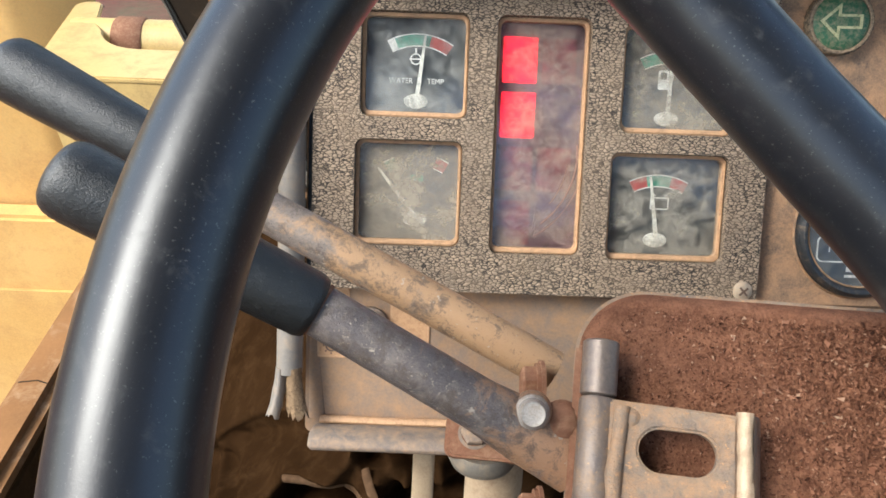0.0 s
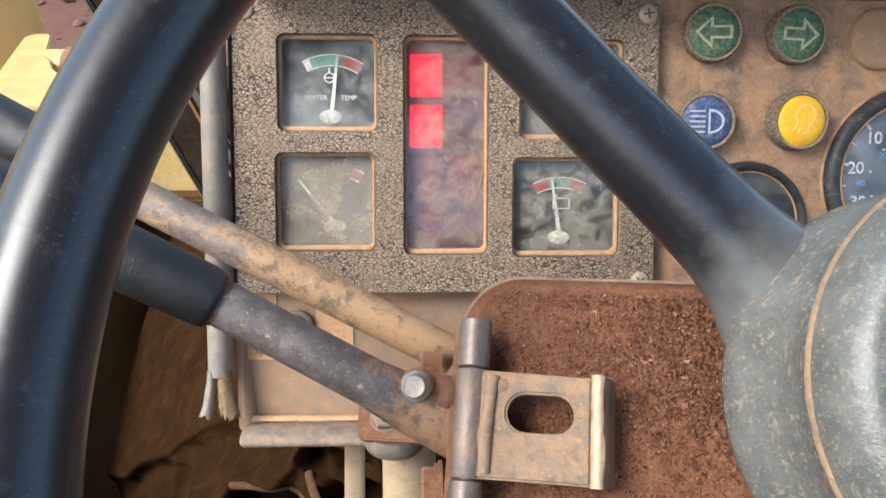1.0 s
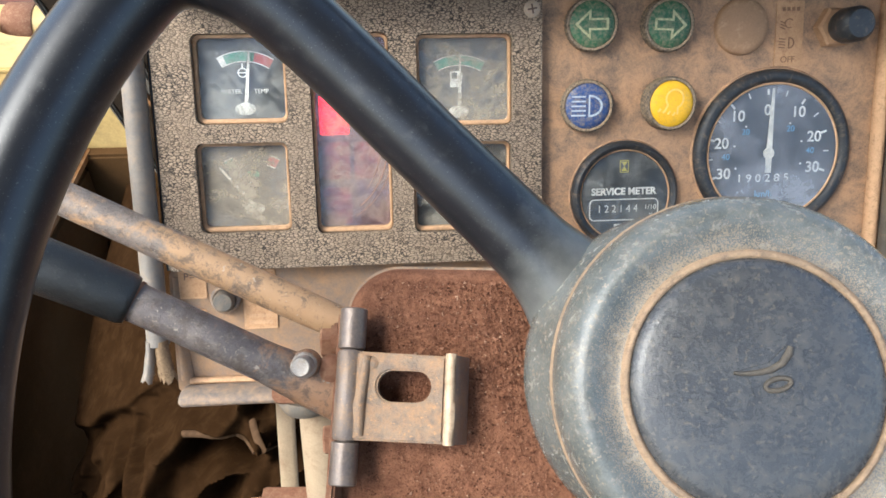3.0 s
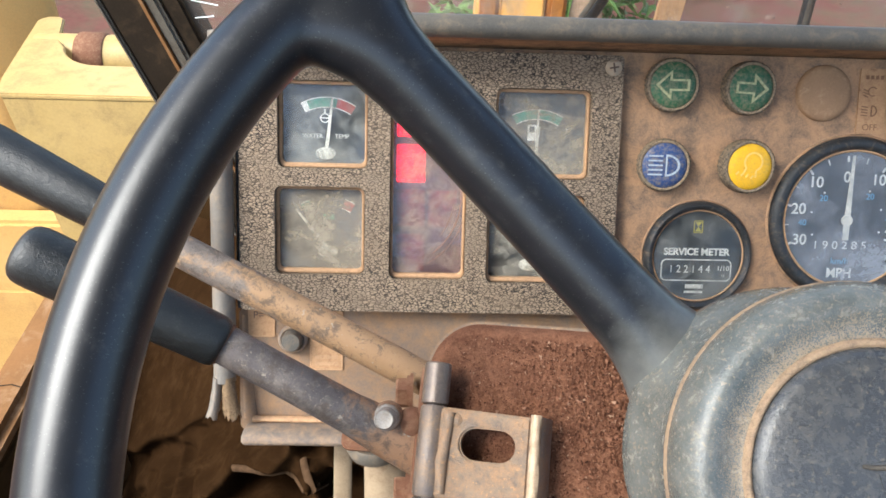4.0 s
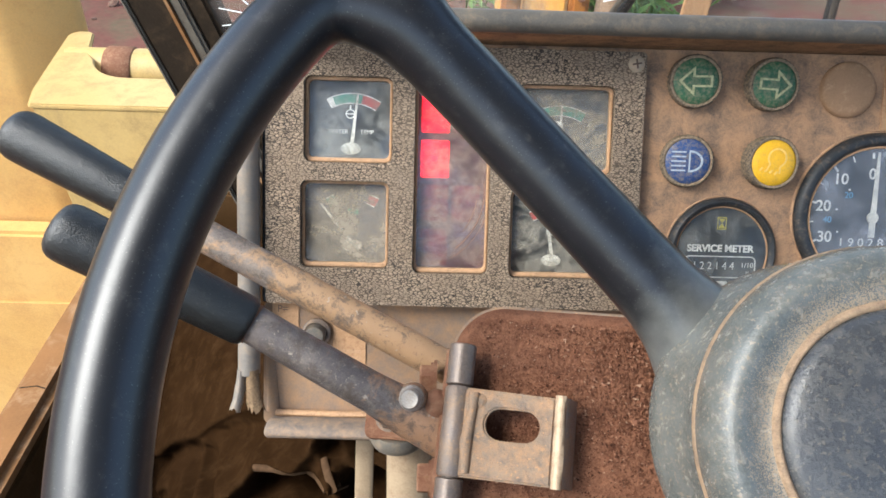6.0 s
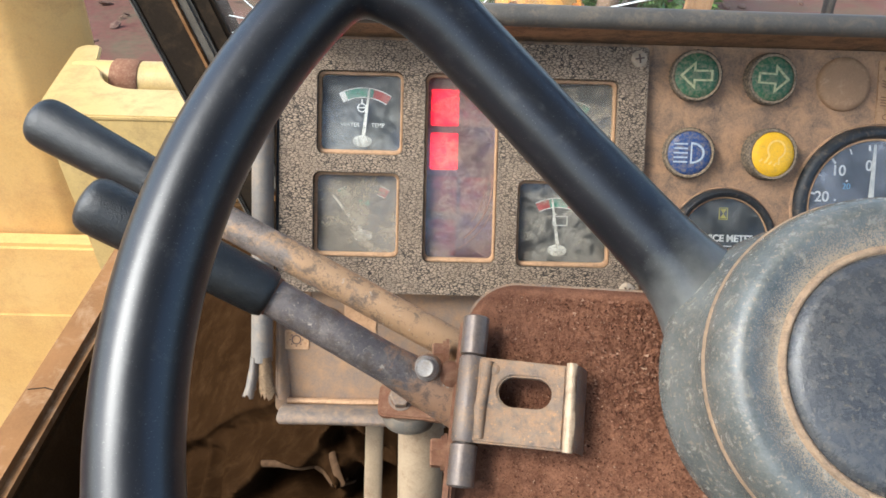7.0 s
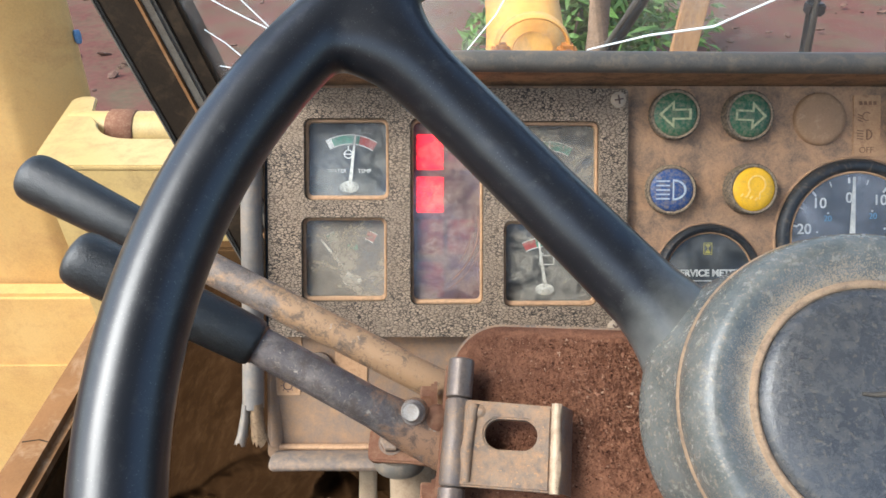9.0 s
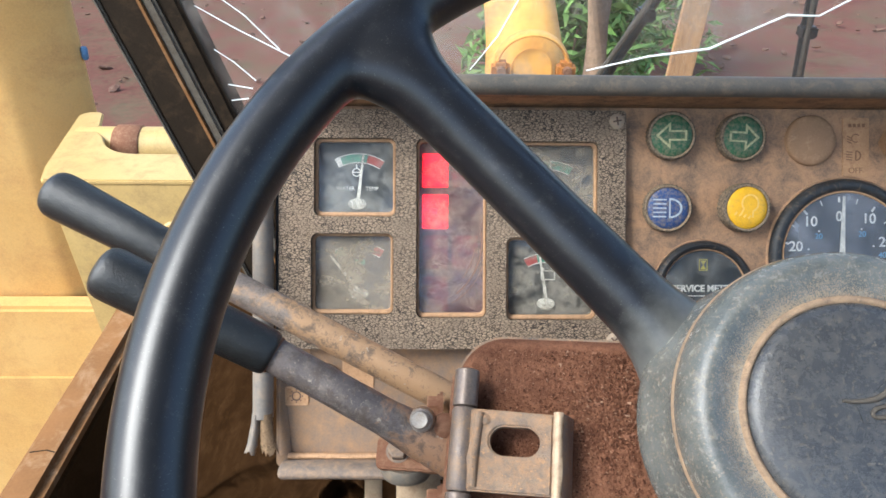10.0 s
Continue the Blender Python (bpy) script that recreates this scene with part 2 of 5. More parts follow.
BRIGHT_EDGE = worn("worn_bright_edge", (0.42, 0.31, 0.21), (0.34, 0.25, 0.165), (0.20, 0.13, 0.08), 0.24, 90, (0.4, 0.7), 0.2, 0.4, 800)
KNUCKLE = worn("worn_grey_steel", (0.115, 0.095, 0.085), (0.165, 0.132, 0.110), (0.24, 0.16, 0.10), 0.18, 90, (0.35, 0.6), 0.4, 0.2, 900)
ROLLED = worn("rolled_tan_steel", (0.185, 0.142, 0.112), (0.130, 0.108, 0.095), (0.30, 0.195, 0.115), 0.30, 70, (0.34, 0.6), 0.35, 0.3, 1000, speck=0.3)
RED_DIRT = worn("red_dirt", (0.146, 0.064, 0.036), (0.185, 0.087, 0.050), (0.070, 0.028, 0.016), 0.38, 55, (0.92, 0.96), 0, 0.9, 1300, speck=0.1)


def crumb_dirt():
    """Loose crumbs of red dirt, each of its own tone."""
    m, t, p = nodes("loose_red_dirt")
    geo = t.nodes.new("ShaderNodeNewGeometry")
    t.links.new(ramp(t, geo.outputs["Random Per Island"], [(0.0, (0.045, 0.019, 0.011)), (0.5, (0.125, 0.053, 0.030)), (0.92, (0.21, 0.100, 0.060)), (0.998, (0.30, 0.19, 0.125))]), p.inputs["Base Color"])
    p.inputs["Roughness"].default_value, p.inputs["Specular IOR Level"].default_value = 0.95, 0.1
    return m


CRUMB = crumb_dirt()
RUST = worn("brown_rust", (0.135, 0.062, 0.036), (0.18, 0.088, 0.053), (0.27, 0.165, 0.10), 0.28, 80, (0.75, 0.9), 0, 0.4, 900)
DASH = worn("dusty_brown_dash", (0.40, 0.232, 0.128), (0.33, 0.198, 0.114), (0.105, 0.084, 0.068), 0.40, 34, (0.75, 0.85), 0, 0.4, 1100)
LOWER = worn("lower_panel_paint", (0.270, 0.163, 0.092), (0.215, 0.135, 0.080), (0.145, 0.118, 0.100), 0.40, 34, (0.7, 0.85), 0, 0.2, 800)
TRIM = worn("grey_edge_trim", (0.062, 0.058, 0.052), (0.090, 0.080, 0.066), (0.21, 0.155, 0.10), 0.22, 40, (0.45, 0.75), 0, 0.2, 900)
LEDGE = worn("dusty_grey_ledge", (0.175, 0.140, 0.112), (0.125, 0.105, 0.092), (0.33, 0.22, 0.135), 0.35, 60, (0.7, 0.9), 0, 0.5, 700)
BEIGE = worn("beige_column_paint", (0.27, 0.205, 0.132), (0.22, 0.165, 0.108), (0.17, 0.11, 0.068), 0.28, 40, (0.5, 0.8), 0, 0.15, 900)
LEATHER = leather("pebbled_black_cover")
LIP = worn("tan_dust_lip", (0.46, 0.285, 0.16), (0.38, 0.235, 0.135), (0.17, 0.11, 0.07), 0.24, 120, (0.85, 0.95), 0, 0.3, 900)
DIAL = plain("dial_black", (0.030, 0.034, 0.036), 0.6)
INK_WHITE = plain("dial_white", (0.80, 0.78, 0.72), 0.7)
INK_BLUE = plain("dial_blue", (0.12, 0.36, 0.58), 0.7)
INK_GREEN = plain("dial_green", (0.05, 0.26, 0.17), 0.7)
INK_RED = plain("dial_red", (0.40, 0.07, 0.06), 0.7)
BLACK_RING = worn("black_bezel_ring", (0.014, 0.016, 0.018), (0.024, 0.027, 0.030), (0.22, 0.155, 0.098), 0.15, 110, (0.4, 0.7), 0, 0.3, 1500)
NEEDLE = plain("needle_white", (0.72, 0.69, 0.60), 0.6)
GLASS_CLEAN = dusty_glass("gauge_glass_wiped", (0.31, 0.315, 0.295), 0.26, scale=90)
GLASS_DUSTY = dusty_glass("gauge_glass_dusty", (0.315, 0.272, 0.212), 0.52, scale=180)
GLASS_MID = dusty_glass("gauge_glass_streaked", (0.33, 0.29, 0.225), 0.36, scale=200)
GLASS_WARN = dusty_glass("warning_lens_dusty", (0.33, 0.25, 0.20), 0.24, scale=190)
# bluish film: dust plus a sky reflection painted into its colour
GLASS_SPEED_SHEEN = dusty_glass("speedometer_sheen_glass", (0.46, 0.49, 0.55), 0.33, scale=32)
LAMP_RED = plain("lit_red_lamp", (0.8, 0.02, 0.03), 0.5, emit=(1.0, 0.005, 0.022), emit_power=0.95)
LAMP_OFF = plain("unlit_red_lens", (0.19, 0.055, 0.058), 0.5, var=0.5, scale=90)
LAMP_DARK = plain("unlit_dark_lens", (0.12, 0.070, 0.075), 0.5, var=0.5, scale=90)


def lens(name, col, second):
    return worn(name, col, second, (0.27, 0.21, 0.13), 0.32, 210, (0.30, 0.75), 0, 0.2, 1200)


COLLAR = worn("dusty_black_collar", (0.026, 0.025, 0.024), (0.055, 0.049, 0.042), (0.28, 0.205, 0.130), 0.42, 230, (0.5, 0.8), 0, 0.3, 1500)
COLLAR_DUST = worn("dusty_collar_edge", (0.34, 0.255, 0.165), (0.22, 0.165, 0.11), (0.035, 0.030, 0.026), 0.40, 260, (0.6, 0.85), 0, 0.3, 1500)
GREEN_LENS = lens("green_lens", (0.018, 0.074, 0.036), (0.028, 0.100, 0.048))
BLUE_LENS = lens("blue_lens", (0.013, 0.038, 0.120), (0.020, 0.055, 0.165))
YELLOW_LENS = worn("yellow_lens", (0.74, 0.42, 0.022), (0.66, 0.36, 0.018), (0.42, 0.27, 0.08), 0.16, 170, (0.35, 0.7), 0, 0.15, 1500)
SYMBOL = worn("symbol_cream", (0.46, 0.45, 0.27), (0.38, 0.37, 0.21), (0.10, 0.13, 0.06), 0.30, 240, (0.6, 0.8), 0, 0.1, 1500)
SYMBOL_BLUE = worn("symbol_pale_blue", (0.42, 0.47, 0.50), (0.34, 0.39, 0.44), (0.05, 0.08, 0.16), 0.22, 240, (0.6, 0.8), 0, 0.1, 1500)
PLUG = worn("plug_plastic", (0.29, 0.175, 0.10), (0.25, 0.155, 0.09), DUST, 0.16, 60, (0.6, 0.8), 0, 0.1, 900)
STICKER = worn("copper_sticker", (0.42, 0.250, 0.135), (0.35, 0.210, 0.115), (0.22, 0.12, 0.065), 0.26, 120, (0.6, 0.8), 0, 0.3, 900)
LABEL_INK = plain("brown_label_ink", (0.17, 0.085, 0.040), 0.7)
DARK_INK = plain("dark_ink", (0.10, 0.06, 0.04), 0.7)
SCREW = worn("dusty_screw", (0.38, 0.31, 0.23), (0.30, 0.25, 0.19), DUST, 0.3, 300, (0.5, 0.8), 0.3, 0.3, 1500)
CHROME = plain("bright_rod", (0.55, 0.56, 0.56), 0.3, 0.8)
# brown paint set darker to carry the shade low down in the cab
SHADED_WALL = worn("shaded_cab_wall_paint", (0.050, 0.0265, 0.0108), (0.066, 0.0360, 0.0150), (0.085, 0.046, 0.021), 0.25, 6, (0.75, 0.85), 0, 0.2, 400)
SILL = worn("brown_sill", (0.24, 0.118, 0.046), (0.185, 0.092, 0.037), (0.36, 0.24, 0.14), 0.2, 14, (0.6, 0.8), 0, 0.2, 400)
PILLAR = worn("dark_pillar_paint", (0.016, 0.0115, 0.0075), (0.024, 0.017, 0.011), (0.06, 0.040, 0.023), 0.2, 20, (0.6, 0.82), 0, 0.2, 500)
SEAL = worn("grey_pillar_seal", (0.13, 0.115, 0.092), (0.10, 0.088, 0.07), (0.06, 0.042, 0.027), 0.25, 20, (0.6, 0.8), 0, 0.2, 500)
# far darker than tan canvas: the footwell's shade is put into this colour
SHADED_CANVAS = worn("shaded_tan_canvas", (0.0200, 0.0098, 0.0040), (0.0130, 0.0062, 0.0025), (0.036, 0.0185, 0.0080), 0.25, 22, (0.85, 0.95), 0, 0.4, 900)
for dull in (SHADED_CANVAS, SHADED_WALL):
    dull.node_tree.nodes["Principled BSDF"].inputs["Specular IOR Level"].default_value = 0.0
YELLOW = worn("sun_bleached_yellow_paint", (0.56, 0.36, 0.135), (0.50, 0.30, 0.10), (0.42, 0.24, 0.09), 0.25, 5, (0.5, 0.75), 0, 0.15, 300)
PALE_YELLOW = worn("pale_yellow_paint", (0.47, 0.335, 0.135), (0.40, 0.280, 0.105), (0.26, 0.18, 0.08), 0.25, 9, (0.45, 0.7), 0, 0.15, 300)
ORANGE = worn("orange_yellow_paint", (0.56, 0.25, 0.045), (0.62, 0.33, 0.075), (0.38, 0.17, 0.05), 0.2, 6, (0.5, 0.7), 0, 0.15, 200)
HEM = worn("tan_canvas_hem", (0.060, 0.033, 0.016), (0.04, 0.022, 0.011), (0.09, 0.052, 0.028), 0.25, 40, (0.85, 0.95), 0, 0.4, 900)
GROUND = worn("red_earth", (0.085, 0.032, 0.024), (0.115, 0.050, 0.037), (0.085, 0.078, 0.045), 0.36, 0.8, (0.9, 0.95), 0, 0.8, 14)
LEAF = worn("green_leaves", (0.070, 0.150, 0.030), (0.115, 0.215, 0.055), (0.17, 0.22, 0.08), 0.2, 3, (0.6, 0.7), 0, 0.1, 60)
LITTER = worn("dry_litter", (0.13, 0.075, 0.055), (0.10, 0.055, 0.040), (0.19, 0.14, 0.10), 0.25, 10, (0.9, 0.95), 0, 0.4, 90)
WOOD = worn("weathered_plank", (0.34, 0.19, 0.09), (0.40, 0.24, 0.12), (0.22, 0.13, 0.07), 0.25, 6, (0.8, 0.9), 0, 0.3, 120, (6, 6, 1))
BARK = worn("pale_bark", (0.22, 0.15, 0.10), (0.28, 0.20, 0.14), (0.12, 0.09, 0.06), 0.3, 10, (0.85, 0.95), 0, 0.5, 90)
WIPER = plain("wiper_black", (0.010, 0.016, 0.018), 0.45)
CRACK = plain("cracked_glass_edge", (0.85, 0.90, 0.88), 0.25, var=0.05)
WINDSHIELD = dusty_glass("windscreen_glass", (0.5, 0.45, 0.40), 0.05, scale=14)


# ---- building blocks ----
def part(name, bm, material, parent, label="", smooth=None):
    """Links a bmesh as one mesh object under a thing or a part."""
    me = bpy.data.meshes.new(name)
    bmesh.ops.recalc_face_normals(bm, faces=bm.faces)
    bm.to_mesh(me)
    bm.free()
    me.materials.append(material)
    if smooth is not None:
        me.set_sharp_from_angle(angle=radians(smooth))
        for f in me.polygons:
            f.use_smooth = True
    ob = new(name, me)
    if parent is not None:
        ob.parent = parent
    if label:
        ob["label"] = label
    return ob


def thing(name, m, label, category, group="", kind=""):
    ob = new(name)
    ob.empty_display_size = 0.02
    ob.matrix_world = m
    return tagged(ob, label, category, group, kind)


def joined(*bms):
    out = bmesh.new()
    for b in bms:
        me = bpy.data.meshes.new("tmp")
        b.to_mesh(me)
        b.free()
        out.from_mesh(me)
        bpy.data.meshes.remove(me)
    return out


def box(x0, x1, y0, y1, z0, z1, bevel=0.0, seg=2):
    bm = bmesh.new()
    bmesh.ops.create_cube(bm, size=1, matrix=Matrix.Translation(((x0 + x1) / 2, (y0 + y1) / 2, (z0 + z1) / 2)) @ Matrix.Diagonal((x1 - x0, y1 - y0, z1 - z0, 1)))
    if bevel:
        bmesh.ops.bevel(bm, geom=bm.edges[:], offset=bevel, segments=seg, affect="EDGES")
    return bm


def rounded(x0, x1, y0, y1, r, n=6):
    pts = []
    for cx, cy, a0 in ((x1 - r, y1 - r, 0), (x0 + r, y1 - r, 90), (x0 + r, y0 + r, 180), (x1 - r, y0 + r, 270)):
        for i in range(n + 1):
            a = radians(a0 + 90 * i / n)
            pts.append((cx + r * math.cos(a), cy + r * math.sin(a)))
    return pts


def plate(outer, z0, z1, holes=(), bevel=0.0, seg=2):
    """A slab between z0 and z1 with an outline and openings that go right through."""
    bm = bmesh.new()
    edges = []
    for loop in (outer, *holes):
        vs = [bm.verts.new((x, y, z1)) for x, y in loop]
        edges += [bm.edges.new((vs[i], vs[(i + 1) % len(vs)])) for i in range(len(vs))]
    if holes:
        bmesh.ops.triangle_fill(bm, edges=edges, use_beauty=True)
    else:
        bm.faces.new([e.verts[0] for e in edges])
    rim_edges = [e for e in bm.edges if e.is_boundary]
    geo = bmesh.ops.extrude_face_region(bm, geom=bm.faces[:])
    bmesh.ops.translate(bm, verts=[v for v in geo["geom"] if isinstance(v, bmesh.types.BMVert)], vec=(0, 0, z0 - z1))
    if bevel:
        bm.normal_update()
        top = [e for e in bm.edges if all(abs(v.co.z - z1) < 1e-7 for v in e.verts) and len(e.link_faces) == 2 and abs(e.link_faces[0].normal.dot(e.link_faces[1].normal)) < 0.5]
        bmesh.ops.bevel(bm, geom=top, offset=bevel, segments=seg, affect="EDGES", clamp_overlap=True)
    return bm


def lathe(profile, n=48, m=None):
    """Turns (radius, height) points about z."""
    bm = bmesh.new()
    rows = []
    for r, z in profile:
        if r < 1e-6:
            rows.append([bm.verts.new((0, 0, z))])
        else:
            rows.append([bm.verts.new((r * math.cos(2 * math.pi * i / n), r * math.sin(2 * math.pi * i / n), z)) for i in range(n)])
    for a, b in zip(rows, rows[1:]):
        for i in range(n):
            j = (i + 1) % n
            if len(a) == 1 and len(b) == 1:
                continue
            if len(a) == 1:
                bm.faces.new((a[0], b[i], b[j]))
            elif len(b) == 1:
                bm.faces.new((a[i], b[0], a[j]))
            else:
                bm.faces.new((a[i], b[i], b[j], a[j]))
    if m is not None:
        bmesh.ops.transform(bm, matrix=m, verts=bm.verts)
    return bm


def along(a, b):
    """A pose at a whose z points at b."""
    a, b = Vector(a), Vector(b)
    return Matrix.Translation(a) @ (b - a).to_track_quat("Z", "Y").to_matrix().to_4x4()


def rod(a, b, profile, n=24):
    """A turned bar from a to b; profile as (share of the length or metres past it, radius)."""
    ln = (Vector(b) - Vector(a)).length
    return lathe([(r, s * ln) for s, r in profile], n, along(a, b))


def sweep(path, radii, n=20, up=(0, 0, 1), closed=False):
    """A tube along points; each radius a number or (across, along up)."""
    bm = bmesh.new()
    rings = []
    up = Vector(up)
    k = len(path)
    for i, p in enumerate(path):
        p = Vector(p)
        if closed:
            d = Vector(path[(i + 1) % k]) - Vector(path[i - 1])
        else:
            d = Vector(path[min(i + 1, k - 1)]) - Vector(path[max(i - 1, 0)])
        d.normalize()
        side = d.cross(up).normalized()
        over = side.cross(d).normalized()
        r = radii[i] if isinstance(radii, (list, tuple)) else radii
        ra, rb = r if isinstance(r, (list, tuple)) else (r, r)
        rings.append([bm.verts.new(p + side * ra * math.cos(2 * math.pi * j / n) + over * rb * math.sin(2 * math.pi * j / n)) for j in range(n)])
    for i in range(k if closed else k - 1):
        a, b = rings[i], rings[(i + 1) % k]
        for j in range(n):
            q = (j + 1) % n
            bm.faces.new((a[j], b[j], b[q], a[q]))
    if not closed:
        bm.faces.new(rings[0])
        bm.faces.new(list(reversed(rings[-1])))
    return bm


def moved(bm, m):
    bmesh.ops.transform(bm, matrix=m, verts=bm.verts)
    return bm


def hexagon(r, z0, z1, m, chamfer=0.12):
    bm = lathe([(0, z0), (r, z0), (r, z1 - r * chamfer), (r * (1 - chamfer), z1), (0, z1)], 6)
    return moved(bm, m)


def lettering(text, size, x, y, z, align="CENTER", thick=0.00012, m=None, squash=1.0, bold=0.0):
    cu = bpy.data.curves.new("letters", "FONT")
    cu.body, cu.size, cu.align_x, cu.align_y, cu.extrude = text, size, align, "CENTER", thick
    cu.offset = bold
    ob = new("letters", cu)
    bpy.context.view_layer.update()
    me = bpy.data.meshes.new_from_object(ob.evaluated_get(bpy.context.evaluated_depsgraph_get()))
    bpy.data.objects.remove(ob)
    bm = bmesh.new()
    bm.from_mesh(me)
    bpy.data.meshes.remove(me)
    bmesh.ops.transform(bm, matrix=Matrix.Translation((x, y, z)) @ Matrix.Diagonal((squash, 1, 1, 1)), verts=bm.verts)
    return moved(bm, m) if m is not None else bm


def arc_band(cx, cy, r0, r1, a0, a1, z0, z1, n=10):
    pts = [(cx + r1 * math.cos(radians(a0 + (a1 - a0) * i / n)), cy + r1 * math.sin(radians(a0 + (a1 - a0) * i / n))) for i in range(n + 1)]
    pts += [(cx + r0 * math.cos(radians(a1 + (a0 - a1) * i / n)), cy + r0 * math.sin(radians(a1 + (a0 - a1) * i / n))) for i in range(n + 1)]
    return plate(pts, z0, z1)


def bar(x0, y0, x1, y1, w, z0, z1):
    d = Vector((x1 - x0, y1 - y0)).normalized() * w / 2
    return plate([(x0 - d.y, y0 + d.x), (x0 + d.y, y0 - d.x), (x1 + d.y, y1 - d.x), (x1 - d.y, y1 + d.x)], z0, z1)


# ---- the cab ----
def world_part(name, bm, material, label, category, smooth=None):
    ob = part(name, bm, material, None, smooth=smooth)
    return tagged(ob, label, category, kind="structure")


world_part("floor", box(-0.40, 0.68, -1.20, 0.34, -0.03, 0.0), SHADED_WALL, "dusty steel cab floor, its shade put into the colour", "floor")
# unseen roof: darkens reflections, cut short ahead so skylight reaches the dash
world_part("ceiling", box(-0.42, 0.70, -1.20, -0.02, 1.90, 1.94, 0.01), LEDGE, "unseen dull painted steel cab roof, cut short for the light", "ceiling")
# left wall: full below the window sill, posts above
world_part("wall_left", joined(box(-0.372, -0.3525, -1.20, 0.524, 0.0, 0.639, 0.002), box(-0.40, -0.36, -1.20, -1.12, 0.640, 1.90)), SHADED_WALL,
           "brown painted lower wall of the cab, its shade put into the colour", "wall", 40)
world_part("wall_right", joined(box(0.632, 0.68, -1.20, 0.296, 0.0, 0.640, 0.004), box(0.64, 0.68, -1.20, -1.12, 0.640, 1.90)), SHADED_WALL,
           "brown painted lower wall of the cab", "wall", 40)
world_part("wall_back", box(-0.351, 0.631, -1.20, -1.16, 0.0, 0.80, 0.004), SHADED_WALL, "brown painted rear wall of the cab", "wall", 40)
world_part("wall_front", joined(box(-0.17, 0.68, 0.300, 0.335, 0.0, 0.86, 0.004), box(-0.351, -0.10, 0.500, 0.524, 0.0, 0.655, 0.004)), SHADED_WALL, "painted front bulkhead under the windscreen, its shade put into the colour", "wall", 40)

sill = thing("window_sill", Matrix(), "brown painted window sill with a dark seam", "window sill", kind="structure")
part("rail", box(-0.380, -0.338, -1.12, 0.524, 0.640, 0.664, 0.008, 4), SILL, sill, smooth=40)
part("seam", joined(bar(-0.3715, 0.129, -0.356, 0.132, 0.0013, 0.6635, 0.6643), bar(-0.356, 0.132, -0.3465, 0.129, 0.0013, 0.6635, 0.6643)), PILLAR, sill, "thin dark seam across the sill")
part("inner_lip", box(-0.352, -0.3400, -1.12, 0.499, 0.520, 0.6395, 0.004), SHADED_WALL, sill, "brown painted inner lip", smooth=40)


def pillar_bar(x_low, x_high, z_low, z_high, y0, y1, w):
    bm = bmesh.new()
    vs = []
    for x, z in ((x_low, z_low), (x_high, z_high)):
        vs.append([bm.verts.new(c) for c in ((x - w / 2, y0, z), (x + w / 2, y0, z), (x + w / 2, y1, z), (x - w / 2, y1, z))])
    a, b = vs
    for i in range(4):
        j = (i + 1) % 4
        bm.faces.new((a[i], a[j], b[j], b[i]))
    bm.faces.new(a)
    bm.faces.new(b[::-1])
    bmesh.ops.bevel(bm, geom=bm.edges[:], offset=0.003, segments=2, affect="EDGES")
    return bm


# front corner post, leaning outwards as it rises
SLOPE = -0.345


def post_x(x_at, z):
    return x_at + SLOPE * (z - 1.06)


post = thing("windscreen_post", Matrix(), "dark brown windscreen post with a grey rubber seal", "window post", kind="structure")
for nm, xm, w, y0, y1, mat in (("post", -0.258, 0.046, 0.298, 0.345, PILLAR), ("seal", -0.2335, 0.013, 0.292, 0.315, SEAL), ("inner_edge", -0.2415, 0.0035, 0.2905, 0.300, SILL), ("outer_edge", -0.2835, 0.005, 0.2960, 0.340, SEAL), ("inner_post", -0.2170, 0.019, 0.295, 0.335, PILLAR)):
    part(nm, pillar_bar(post_x(xm, 0.58), post_x(xm, 1.86), 0.58, 1.86, y0, y1, w), mat, post, smooth=40)
post_right = thing("windscreen_post", Matrix(), "dark brown windscreen post at the far corner", "window post", kind="structure")
part("post", pillar_bar(0.57, 0.66, 0.80, 1.86, 0.298, 0.345, 0.05), PILLAR, post_right, smooth=40)

# windscreen with cracks
screen = thing("windscreen", Matrix(), "cracked dusty windscreen glass", "windscreen", kind="structure")
pane = part("pane", moved(plate([(post_x(-0.212, 0.862), 0.862), (0.57, 0.862), (0.63, 1.80), (post_x(-0.212, 1.80), 1.80)], -0.004, 0.0), pose(0, 0.300, 0, 90, 0, 0)), WINDSHIELD, screen)
pane.visible_shadow = False


def crack(points, w=0.0016):
    return sweep([(x, 0.2985, z) for x, z in points], [w * (0.75 + 0.5 * ((i * 7) % 5) / 4) for i in range(len(points))], 6, up=(0, 1, 0))


for pts in ([(0.172, 0.998), (0.229, 1.012), (0.287, 1.020), (0.322, 1.037), (0.354, 1.052), (0.384, 1.0515), (0.412, 1.068), (0.46, 1.09), (0.52, 1.13)],
            [(-0.194, 1.056), (-0.160, 1.036), (-0.111, 1.010)],
            [(-0.186, 1.075), (-0.150, 1.048), (-0.120, 1.016)],
            [(-0.182, 1.016), (-0.165, 1.004), (-0.146, 0.986)],
            [(-0.173, 0.982), (-0.150, 0.978)], [(-0.172, 0.966), (-0.155, 0.968)],
            [(0.060, 0.998), (0.085, 1.030), (0.105, 1.068)]):
    part("crack", crack(pts, 0.0010 if pts[0][0] == 0.172 else 0.0006), CRACK, screen, "white glinting crack line")


